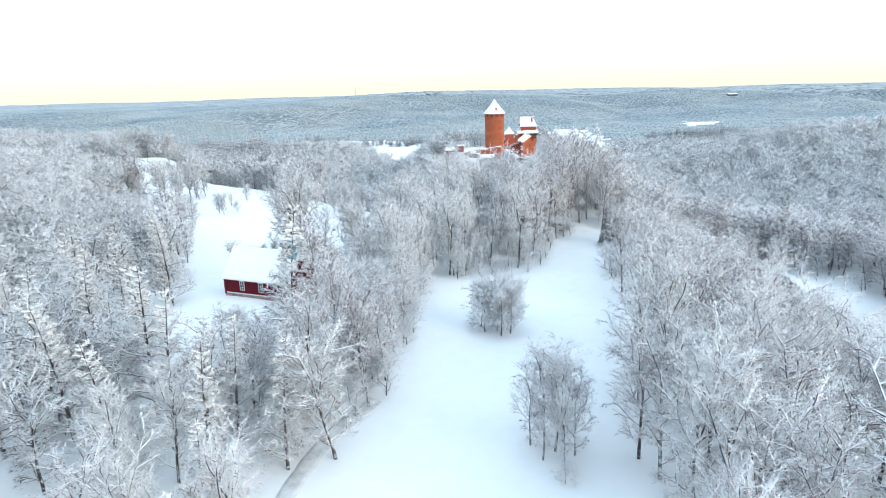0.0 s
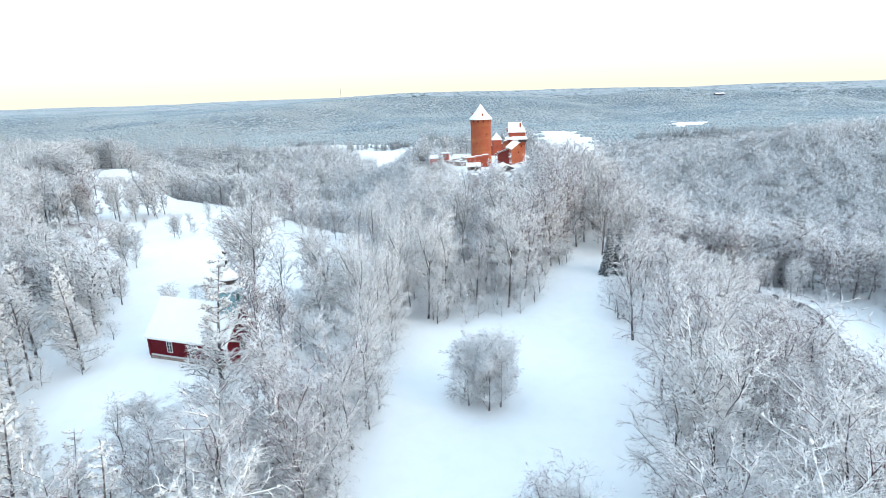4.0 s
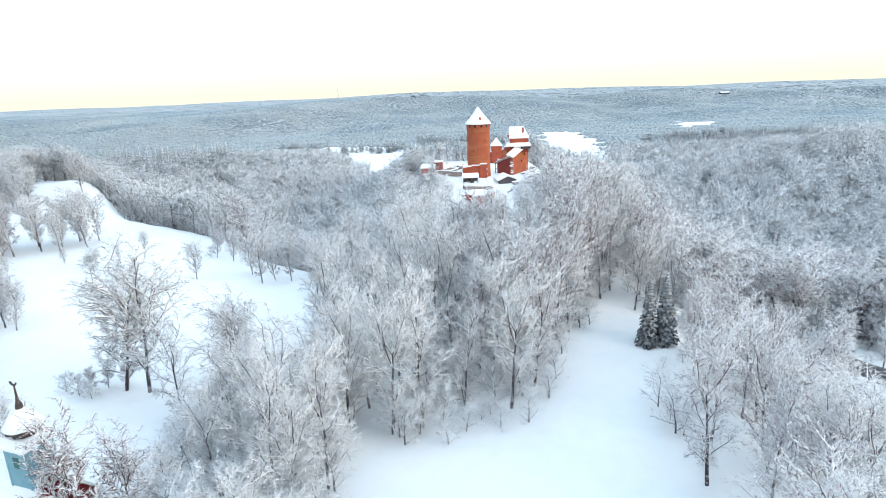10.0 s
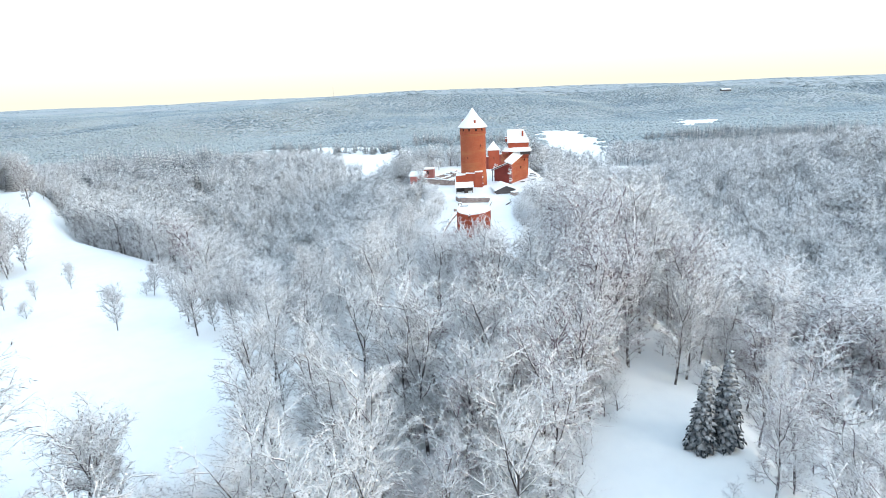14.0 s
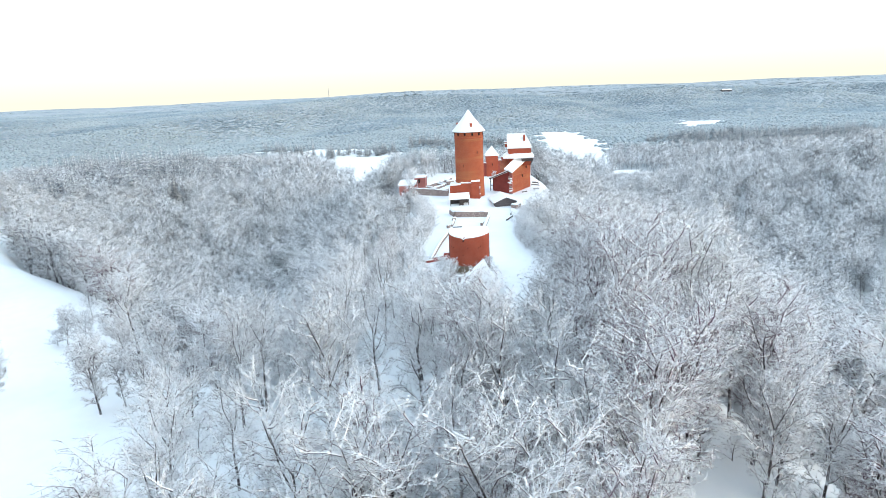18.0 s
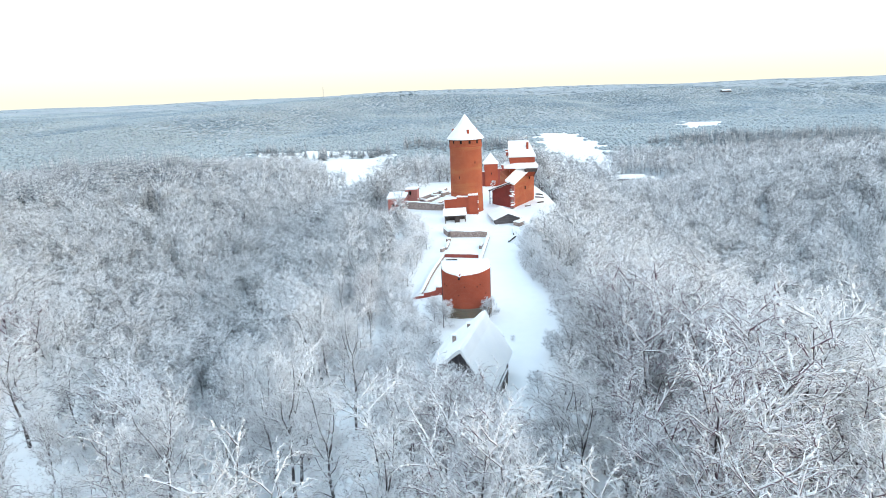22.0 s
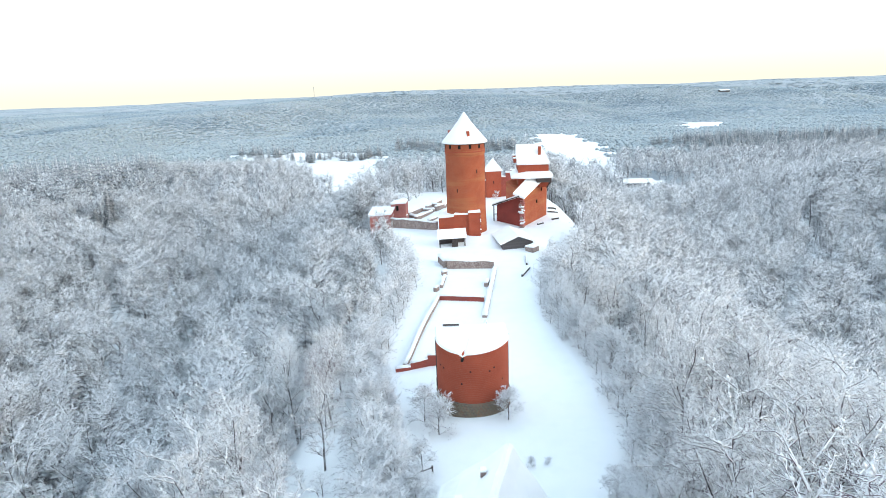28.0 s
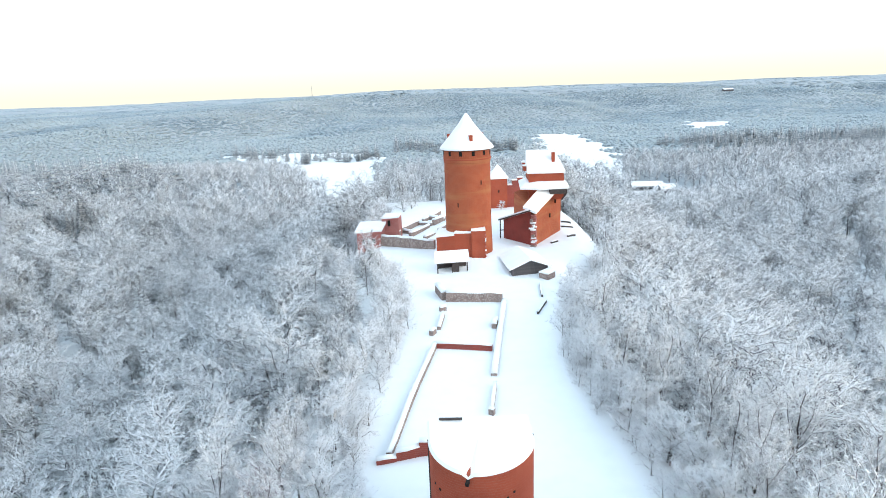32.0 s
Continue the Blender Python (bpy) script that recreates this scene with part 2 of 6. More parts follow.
NEEDLE = snow_on_top("spruce_needles_with_snow", (0.018, 0.026, 0.036), low=0.58, high=1.2, under2=(0.03, 0.042, 0.05), clump=0.7)
PINE = snow_on_top("larch_twigs_with_snow", (0.12, 0.1, 0.115), snow=(0.92, 0.93, 0.95), low=-0.38, high=0.22, vary=0.3, under2=(0.07, 0.055, 0.068))
# Distance haze is in these colours: snow and twigs both pulled to pale blue-grey.
HAZED_RIDGE_WOOD = snow_on_top("hazed_ridge_woods", (0.225, 0.3, 0.36), snow=(0.36, 0.43, 0.475), low=-0.4, high=4.0, under2=(0.39, 0.455, 0.49), scale=0.0045, clump=0.3)
# Valley crowns are coloured with haze as well, their snow dulled to grey.
HAZED_VALLEY_WOOD = snow_on_top("hazed_valley_woods", (0.33, 0.395, 0.43), snow=(0.42, 0.485, 0.52), low=-0.5, high=1.9, under2=(0.285, 0.34, 0.375), scale=0.006, clump=0.3)
SLOPE_WOOD = snow_on_top("slope_twigs_with_snow", (0.12, 0.14, 0.17), low=-0.05, high=0.95, under2=(0.17, 0.185, 0.21), scale=0.01, clump=0.8)
# Blue-grey floor near the far crowns' tone, for wooded ground past y 610.
WOOD_FLOOR = mat("blue_grey_woodland_floor", (0.3, 0.345, 0.385), 0.95, (0.4, 0.445, 0.48), scale=0.008, detail=8, fine=(0.5, 0.55, 0.6), fine_scale=0.12, fine_mix=0.35)
FROST = snow_on_top("frosted_bush_twigs", (0.12, 0.1, 0.115), low=-0.75, high=0.1, under2=(0.08, 0.065, 0.075))
MAST = mat("galvanised_steel", (0.35, 0.37, 0.4), 0.5, metal=0.6)
CHERRY = snow_on_top("dark_red_twigs", (0.17, 0.065, 0.1), low=-0.2, high=0.5, under2=(0.1, 0.035, 0.055))
# Needles lifted to blue-grey: the valley's haze is put into their base colour.
HAZED_NEEDLE = snow_on_top("hazed_spruce_needles", (0.036, 0.062, 0.082), low=0.65, high=1.4, under2=(0.065, 0.095, 0.115), scale=0.05)
PINK_BRICK = brick_mat("faded_pink_brick", (0.42, 0.16, 0.14), (0.34, 0.11, 0.1), (0.5, 0.36, 0.33))
WING_BRICK = brick_mat("dark_red_brick", (0.27, 0.05, 0.04), (0.2, 0.04, 0.032), (0.26, 0.1, 0.08))


# ---- helpers for meshes ----
def mesh_of(name, verts, faces, material, smooth=False):
    me = bpy.data.meshes.new(name)
    me.from_pydata([tuple(v) for v in verts], [], faces)
    for m in material if isinstance(material, (list, tuple)) else [material]:
        me.materials.append(m)
    if smooth:
        me.polygons.foreach_set("use_smooth", [True] * len(me.polygons))
    me.update()
    return me


def part(name, bm, material, parent, label="", smooth=False, at=None):
    """Links a bmesh or a mesh as one mesh object under a thing or a part."""
    if isinstance(bm, bpy.types.Mesh):
        me = bm
    else:
        bmesh.ops.recalc_face_normals(bm, faces=bm.faces)
        me = bpy.data.meshes.new(name)
        bm.to_mesh(me)
        bm.free()
        me.materials.append(material)
        if smooth:
            me.polygons.foreach_set("use_smooth", [True] * len(me.polygons))
    ob = new(name, me)
    ob.parent = parent
    if at is not None:
        ob.matrix_local = at
    if label:
        ob["label"] = label
    return ob


def thing(name, m, label, category, group="", kind=""):
    ob = new(name)
    ob.empty_display_size = 0.5
    ob.matrix_world = m
    return tagged(ob, label, category, group, kind)


def box(bm, x0, x1, y0, y1, z0, z1, bevel=0.0):
    vs = [bm.verts.new(p) for p in ((x0, y0, z0), (x1, y0, z0), (x1, y1, z0), (x0, y1, z0), (x0, y0, z1), (x1, y0, z1), (x1, y1, z1), (x0, y1, z1))]
    fs = [bm.faces.new([vs[i] for i in f]) for f in ((3, 2, 1, 0), (4, 5, 6, 7), (0, 1, 5, 4), (1, 2, 6, 5), (2, 3, 7, 6), (3, 0, 4, 7))]
    if bevel:
        bmesh.ops.bevel(bm, geom=list({e for f in fs for e in f.edges}), offset=bevel, segments=2, affect="EDGES", profile=0.6)
    return bm


def boxed(*a, bevel=0.0):
    return box(bmesh.new(), *a, bevel=bevel)


def prism(pts, z0, z1, bm=None):
    """An upright prism on a plan polygon; z0 and z1 may be lists, a height for each corner."""
    bm = bm or bmesh.new()
    n = len(pts)
    a = z0 if isinstance(z0, (list, tuple)) else [z0] * n
    b = z1 if isinstance(z1, (list, tuple)) else [z1] * n
    lo = [bm.verts.new((*p, z)) for p, z in zip(pts, a)]
    hi = [bm.verts.new((*p, z)) for p, z in zip(pts, b)]
    bm.faces.new(lo[::-1])
    bm.faces.new(hi)
    for i in range(n):
        j = (i + 1) % n
        bm.faces.new((lo[i], lo[j], hi[j], hi[i]))
    return bm


def lathe(profile, n=32, a0=0.0, a1=2 * math.pi, bm=None):
    """Turns (radius, z) about z."""
    bm = bm or bmesh.new()
    full = abs(a1 - a0 - 2 * math.pi) < 1e-6
    steps = n if full else n + 1
    rings = []
    for r, z in profile:
        if r < 1e-6:
            rings.append([bm.verts.new((0, 0, z))])
        else:
            rings.append([bm.verts.new((r * math.cos(a0 + (a1 - a0) * i / n), r * math.sin(a0 + (a1 - a0) * i / n), z)) for i in range(steps)])
    for a, b in zip(rings, rings[1:]):
        for i in range(n):
            j = (i + 1) % steps
            q = [a[i % len(a)], a[j % len(a)], b[j % len(b)], b[i % len(b)]]
            q = list(dict.fromkeys(q))
            if len(q) > 2:
                bm.faces.new(q)
    return bm


def bar(bm, p, q, w, h=None):
    """A squared timber from p to q."""
    p, q = Vector(p), Vector(q)
    h = h or w
    d = (q - p).normalized()
    s = d.cross(Vector((0, 0, 1)))
    s = s.normalized() if s.length > 0.01 else Vector((1, 0, 0))
    u = s.cross(d)
    ring = [(-w / 2, -h / 2), (w / 2, -h / 2), (w / 2, h / 2), (-w / 2, h / 2)]
    a = [bm.verts.new(p + s * i + u * j) for i, j in ring]
    b = [bm.verts.new(q + s * i + u * j) for i, j in ring]
    bm.faces.new(a[::-1])
    bm.faces.new(b)
    for i in range(4):
        bm.faces.new((a[i], a[(i + 1) % 4], b[(i + 1) % 4], b[i]))
    return bm


# ---- the lie of the land ----
def sm(v, a, b):
    t = np.clip((v - a) / (b - a), 0, 1)
    return t * t * (3 - 2 * t)


def wave(x, y, s, k=0.0):
    """Smooth uneven ground of about -1 to 1, with hollows about s metres across."""
    a = np.sin(x / s * 2.1 + 1.3 * np.sin(y / s * 1.3 + k) + k)
    b = np.sin(y / s * 1.9 + 1.1 * np.sin(x / s * 1.7 + 2 + k) + 1.7 * k)
    return (a + b) * 0.5


def height(x, y):
    x, y = np.asarray(x, float), np.asarray(y, float)
    d1 = (x * 77 + (y - 218) * 97) / 124 - 13 * sm(-x, 40, 80) - 32 * sm(-x, 130, 215)
    d2 = x - 50 - 8 * np.sin(y / 40)
    da = np.maximum(d1, d2)
    half = 25 + 3 * np.sin(y / 33)
    wide = 7.5 * sm(y, 388, 425)
    db = np.maximum(np.maximum(np.abs(x - 31 - wide) - half - wide, y - 500), 120 - y)
    d = np.minimum(da, db)
    left = sm(-x, -40, 40)
    drop = left * 36 + (1 - left) * (18 + 14 * sm(y, 200, 330))
    z = -drop * np.sqrt(sm(d, -6, 80 - 12 * (1 - left))) * sm(d, -3, 14)
    # the church's rise, the field, the wooded neck before the castle
    z = z + 6 * np.exp(-(((x + 48) / 42) ** 2 + ((y - 118) / 45) ** 2)) + 2.5 * np.exp(-(((x - 20) / 45) ** 2 + ((y - 225) / 40) ** 2)) + 3.0 * np.exp(-(((x - 40) / 26) ** 2 + ((y - 219) / 19) ** 2))
    z = z + 2.5 * np.exp(-(((x + 85) / 50) ** 2 + ((y - 215) / 60) ** 2)) + 5 * np.exp(-(((x + 205) / 70) ** 2 + ((y - 420) / 60) ** 2))
    z = z + 1.5 * sm(y, 385, 415) * sm(d, 8, -4)
    # the eastern side climbs again past the road
    z = z + 34 * sm(x, 135, 420) * sm(y, -200, 60) * (1 - sm(y, 480, 800)) - 2 * sm(x, 60, 140)
    # the bench that carries the road
    z = z + 4.6 * np.exp(-(((x - 108) / 24) ** 2 + ((y - 174) / 42) ** 2))
    # down into the river valley, and up to the plateau beyond
    west = sm(-x, 40, 160) * (1 - 0.4 * sm(-x, 300, 700))
    z = z + (-58 - z) * sm(y, 520 + 280 * west, 760 + 330 * west)
    far = y + 420 * sm(-x, 60, 800) - 0.1 * np.maximum(x - 200, 0) + 120 * wave(x, y, 260.0)
    z = z + 77 * sm(far, 1650, 2600) - (16 * sm(-x, 200, 1200) + 13 * sm(x, 400, 1600)) * sm(far, 1900, 2700) + 10 * wave(x, y, 420.0, 1.0) * sm(far, 1900, 2700) - 5 * sm(np.abs(x), 800, 2400) * sm(far, 1900, 2700)
    z = z + 11 * wave(x, y * 0.45, 165.0, 4.0) * sm(far, 1600, 1950) * (1 - sm(far, 2100, 2550))
    z = z - 1.3 * np.exp(-(((x - 13) / 8) ** 2 + ((y - 322) / 12) ** 2)) + 1.2 * np.exp(-(((x - 27) / 7) ** 2 + ((y - 300) / 9) ** 2))
    z = z + 1.5 * np.exp(-(((x - 35) / 12) ** 2 + ((y - 411) / 9) ** 2))
    rough = 0.25 * wave(x, y, 9.0) + 0.5 * wave(x, y, 31.0, 2.0)
    flat = np.clip(sm(d, -14, 4) + 0.25, 0, 1)
    return z + rough * flat * (1 + 2 * sm(y, 550, 900))


def z_at(x, y):
    return float(height(x, y))


def inside(x, y, poly):
    x, y = np.asarray(x, float), np.asarray(y, float)
    res = np.zeros(x.shape, bool)
    n = len(poly)
    for i in range(n):
        (x0, y0), (x1, y1) = poly[i], poly[(i + 1) % n]
        if y0 == y1:
            continue
        c = (y0 > y) != (y1 > y)
        res ^= c & (x < (x1 - x0) * (y - y0) / (y1 - y0) + x0)
    return res


# open ground, by plan
MEADOW = [(-20, 40), (-20, 64), (-19, 73), (-13.7, 81), (-8, 92), (-6.6, 99), (-6.2, 109), (-5, 130), (-3, 150), (10, 150), (22, 156), (28.5, 166), (32.5, 180), (39, 190), (49, 194), (55, 186), (49, 172), (44, 160), (41, 147), (41, 130), (38, 118), (34.5, 106), (29.5, 94), (24, 78), (21, 62), (22, 40)]
YARD = [(-62, 112), (-52, 111), (-48, 104), (-34, 104), (-28, 112), (-27, 134), (-29, 150), (-22, 170), (-22, 196), (-28, 224), (-31, 236), (-52, 258), (-72, 284), (-78, 294), (-100, 318), (-136, 352), (-170, 395), (-198, 442), (-232, 440), (-205, 395), (-165, 335), (-136, 272), (-152, 262), (-140, 226), (-112, 200), (-94, 190), (-72, 168), (-62, 150), (-58, 128)]
THIN = [(-27, 108), (-29, 150), (-22, 170), (-22, 196), (-28, 224), (-10, 232), (-5, 215), (-5, 190), (-6, 165), (-7, 160), (-8, 110), (-14, 90)]
FAR_FIELD = [(-146, 297), (-160, 291), (-215, 322), (-236, 355), (-205, 362), (-178, 345)]
HUMP = [(4, 160), (22, 164), (30, 184), (44, 200), (60, 204), (64, 244), (44, 252), (24, 242), (8, 236), (-4, 205)]
GLADE_W = [(-26, 205), (-4, 214), (-3, 224), (-9, 250), (-24, 258), (-33, 250)]
CHURCH_YARD = [(-53, 126), (-35, 117), (-27, 133), (-46, 140)]
COURT = [(28, 244), (21, 254), (18, 270), (17, 290), (14, 306), (12, 322), (15, 345), (18, 370), (17, 395), (3, 414), (-3, 422), (-3, 440), (8, 447), (12, 474), (34, 488), (70, 488), (88, 470), (90, 450), (80, 424), (67, 405), (57, 391), (49, 368), (46, 352), (44.6, 339), (45.4, 326), (47.6, 312), (46.8, 298), (44.5, 286), (40, 268), (36, 256), (33, 246)]
RIVER = [(-240, 1190), (-178, 1040), (-98, 905), (-82, 835), (-54, 784), (-30, 771), (-22, 860), (-28, 1000), (-50, 1110), (-120, 1170)]
RIVER_BEND = [(-330, 1300), (-240, 1180), (-50, 1110), (-20, 1180), (-40, 1250), (-300, 1350)]
CHURCH_FRONT = [(-35, 112), (-27, 133), (-18, 118), (-26, 102)]
FORECOURT = [(-62, 104), (-56, 122), (-52, 130), (-40, 124), (-36, 113), (-36, 104), (-46, 97), (-56, 98)]
FIELD_B = [(212, 925), (200, 970), (212, 1100), (258, 1490), (336, 1470), (325, 1240), (306, 1080), (276, 955), (246, 918)]
HAMLET = [(207, 735), (214, 830), (262, 828), (284, 815), (282, 730)]
FIELD_C = [(590, 1500), (668, 1670), (755, 1630), (660, 1460)]
VERGE = [(97, 118), (104, 150), (109, 172), (111, 195), (126, 201), (140, 198), (132, 172), (118, 142), (106, 118)]
GLADE = [(43, 178), (57, 176), (60, 196), (46, 198)]
OPEN = [MEADOW, YARD, FAR_FIELD, COURT, RIVER, FIELD_B, FIELD_C, VERGE, GLADE, HAMLET, RIVER_BEND, CHURCH_FRONT, CHURCH_YARD, FORECOURT]
ROAD_LINE = [(70, -60), (74, 0), (79, 50), (84, 90), (90, 125), (97, 152), (101, 164), (104.5, 175), (106.5, 184), (105, 194), (98, 204), (88, 211), (76, 216)]


def open_ground(x, y):
    o = np.zeros(np.shape(x), bool)
    far = sm(np.asarray(y, float), 500, 900)
    u, v = x + far * 16 * wave(x, y, 26.0, 3.0), y + far * 30 * wave(x, y, 31.0, 5.0)
    for p in OPEN:
        o |= inside(u, v, p)
    for (x0, y0), (x1, y1) in zip(ROAD_LINE, ROAD_LINE[1:]):
        t = np.clip(((x - x0) * (x1 - x0) + (y - y0) * (y1 - y0)) / ((x1 - x0) ** 2 + (y1 - y0) ** 2), 0, 1)
        o |= np.hypot(x - x0 - t * (x1 - x0), y - y0 - t * (y1 - y0)) < 5.5
    return o


def axis(lo, hi, a, b, fine, growth=1.12):
    mid = list(np.arange(a, b + 0.01, fine))
    out, s, v = [], fine, b
    while v < hi:
        s *= growth
        v += s
        out.append(min(v, hi))
    pre, s, v = [], fine, a
    while v > lo:
        s *= growth
        v -= s
        pre.append(max(v, lo))
    return np.array(pre[::-1] + mid + out)


GRID = {}


def on_ground(x, y):
    """The height of the ground sheet itself, between its corners."""
    xs, ys, gz = GRID["x"], GRID["y"], GRID["z"]
    i, j = np.clip(np.searchsorted(xs, x) - 1, 0, len(xs) - 2), np.clip(np.searchsorted(ys, y) - 1, 0, len(ys) - 2)
    u, v = (x - xs[i]) / (xs[i + 1] - xs[i]), (y - ys[j]) / (ys[j + 1] - ys[j])
    return (gz[j, i] * (1 - u) + gz[j, i + 1] * u) * (1 - v) + (gz[j + 1, i] * (1 - u) + gz[j + 1, i + 1] * u) * v


def make_ground():
    xs, ys = axis(-4200, 4200, -130, 160, 3.0, 1.035), axis(-2500, 4900, 20, 520, 3.0, 1.03)
    gx, gy = np.meshgrid(xs, ys)
    gz = height(gx, gy)
    v = np.stack([gx, gy, gz], -1).reshape(-1, 3)
    nx, ny = len(xs), len(ys)
    i = (np.arange(ny - 1)[:, None] * nx + np.arange(nx - 1)[None, :]).ravel()
    f = np.stack([i, i + 1, i + nx + 1, i + nx], 1)
    me = bpy.data.meshes.new("ground")
    me.vertices.add(len(v))
    me.vertices.foreach_set("co", v.ravel())
    me.loops.add(len(f) * 4)
    me.loops.foreach_set("vertex_index", f.ravel())
    me.polygons.add(len(f))
    me.polygons.foreach_set("loop_start", np.arange(0, len(f) * 4, 4))
    me.polygons.foreach_set("loop_total", np.full(len(f), 4))
    me.polygons.foreach_set("use_smooth", np.ones(len(f), bool))
    me.update()
    me.validate()
    me.materials.append(SNOW)
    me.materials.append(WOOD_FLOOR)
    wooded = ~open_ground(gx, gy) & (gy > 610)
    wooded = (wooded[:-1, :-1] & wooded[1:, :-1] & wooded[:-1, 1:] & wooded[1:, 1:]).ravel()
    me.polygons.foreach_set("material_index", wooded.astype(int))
    GRID.update(x=xs, y=ys, z=gz)
    tagged(new("ground", me), "snow-covered ground rolling down to a river valley", "ground", kind="structure")


make_ground()


def ribbon(name, pts, width, lift, material, label, category, crown=0.0):
    """A strip of road or track laid over the ground along pts."""
    pts = [Vector((*p, 0)) for p in pts]
    line = []
    for i in range(len(pts) - 1):
        p0, p1, p2, p3 = pts[max(i - 1, 0)], pts[i], pts[i + 1], pts[min(i + 2, len(pts) - 1)]
        for k in range(8):
            t = k / 8
            line.append(0.5 * (2 * p1 + (p2 - p0) * t + (2 * p0 - 5 * p1 + 4 * p2 - p3) * t * t + (3 * p1 - p0 - 3 * p2 + p3) * t ** 3))
    line.append(pts[-1])
    vs, fs = [], []
    for i, p in enumerate(line):
        d = (line[min(i + 1, len(line) - 1)] - line[max(i - 1, 0)]).normalized()
        s = Vector((d.y, -d.x, 0))
        mid = max(z_at(*(p + s * k * width)[:2]) for k in (-0.5, 0, 0.5))
        for k in (-0.5, -0.25, 0, 0.25, 0.5):
            q = p + s * k * width * (1 + 0.06 * math.sin(i * 1.7 + k))
            vs.append((q.x, q.y, mid + lift if not crown else z_at(q.x, q.y) + lift))
        vs.append((vs[-1][0] + s.x * 1.2, vs[-1][1] + s.y * 1.2, vs[-1][2] - 1.5))
        vs.append((vs[-6][0] - s.x * 1.2, vs[-6][1] - s.y * 1.2, vs[-6][2] - 1.5))
    for i in range(len(line) - 1):
        a, b = i * 7, i * 7 + 7
        for k in range(4):
            fs.append((a + k, a + k + 1, b + k + 1, b + k))
        fs += [(a + 4, a + 5, b + 5, b + 4), (a + 6, a, b, b + 6)]
    return tagged(new(name, mesh_of(name, vs, fs, material, True)), label, category, kind="structure")


ribbon("road", ROAD_LINE, 7.5, 0.25, ASPHALT, "dark wet asphalt road cleared of snow between the trees", "road")
ribbon("track_by_church", [(-54, 84), (-47, 95), (-42.5, 103), (-38, 110), (-32.4, 115.4), (-26, 121)], 2.4, 0.05, TRACK, "trodden grey track in the snow beside the church", "track", crown=1)
ribbon("track_by_meadow", [(-24, 44), (-22.2, 56), (-20.6, 66), (-17.6, 76), (-12, 86)], 2.4, 0.05, TRACK, "trodden grey track in the snow along the meadow", "track", crown=1)
ribbon("track_on_rise", [(-32, 140.5), (-29.7, 143), (-26.6, 146.7), (-23.9, 150.8), (-18, 153)], 2.0, 0.05, TRACK, "narrow trodden path in the snow", "track", crown=1)


# ---- the castle ----
def snow_cap(poly, z, thick, parent, grow=0.15, name="snow_cap"):
    """A rounded sheet of snow on a flat top."""
    c = Vector((sum(p[0] for p in poly) / len(poly), sum(p[1] for p in poly) / len(poly)))
    def off(k):
        return [tuple(Vector(p) + (Vector(p) - c).normalized() * k) for p in poly]
    bm = bmesh.new()
    zs = z if isinstance(z, (list, tuple)) else [z] * len(poly)
    rings = [[bm.verts.new((*p, h + dz)) for p, h in zip(off(k), zs)] for k, dz in ((grow * 0.8, -0.03), (grow, thick * 0.5), (grow * 0.3, thick))]
    n = len(poly)
    bm.faces.new(rings[0][::-1])
    for a, b in zip(rings, rings[1:]):
        for i in range(n):
            bm.faces.new((a[i], a[(i + 1) % n], b[(i + 1) % n], b[i]))
    bm.faces.new(rings[-1])
    return part(name, bm, ROOF_SNOW, parent, smooth=False)


def strip_poly(a, b, w):
    a, b = Vector(a), Vector(b)
    d = (b - a).normalized()
    s = Vector((-d.y, d.x)) * w / 2
    return [tuple(a - s), tuple(b - s), tuple(b + s), tuple(a + s)]


def low_wall(a, b, w, h, material, label, name="ruined_wall", ends=(1.0, 1.0), cap=0.25, category="wall"):
    """A length of old wall on the court, its top uneven, with snow along it."""
    a, b = Vector(a), Vector(b)
    n = max(2, int((b - a).length / 2.5))
    zg = min(z_at(*a), z_at(*b))
    t = thing(name, Matrix.Translation((a.x, a.y, zg)), label, category)
    rnd = random.Random(int(a.x * 31 + a.y * 17))
    bm, tops = bmesh.new(), []
    d = (b - a).normalized()
    s = Vector((-d.y, d.x)) * w / 2
    rows = []
    for i in range(n + 1):
        p = a.lerp(b, i / n) - a
        hh = h * (ends[0] + (ends[1] - ends[0]) * i / n) * rnd.uniform(0.9, 1.08)
        zb = z_at(p.x + a.x, p.y + a.y) - zg
        rows.append([bm.verts.new((*(p - s), -1)), bm.verts.new((*(p + s), -1)), bm.verts.new((*(p + s * 0.95), zb + hh)), bm.verts.new((*(p - s * 0.95), zb + hh))])
        tops.append((p, zb + hh))
    for r, q in zip(rows, rows[1:]):
        for i in range(4):
            bm.faces.new((r[i], r[(i + 1) % 4], q[(i + 1) % 4], q[i]))
    bm.faces.new(rows[0])
    bm.faces.new(rows[-1][::-1])
    part("masonry", bm, material, t)
    bm, rows = bmesh.new(), []
    for p, z in tops:
        rows.append([bm.verts.new((*(p + s * k), z + dz)) for k, dz in ((-1.08, -0.06), (-1.0, cap * 0.6), (-0.4, cap), (0.4, cap), (1.0, cap * 0.6), (1.08, -0.06))])
    for r, q in zip(rows, rows[1:]):
        for i in range(5):
            bm.faces.new((r[i], r[i + 1], q[i + 1], q[i]))
    bm.faces.new(rows[0])
    bm.faces.new(rows[-1][::-1])
    part("snow_cap", bm, ROOF_SNOW, t, smooth=True)
    return t


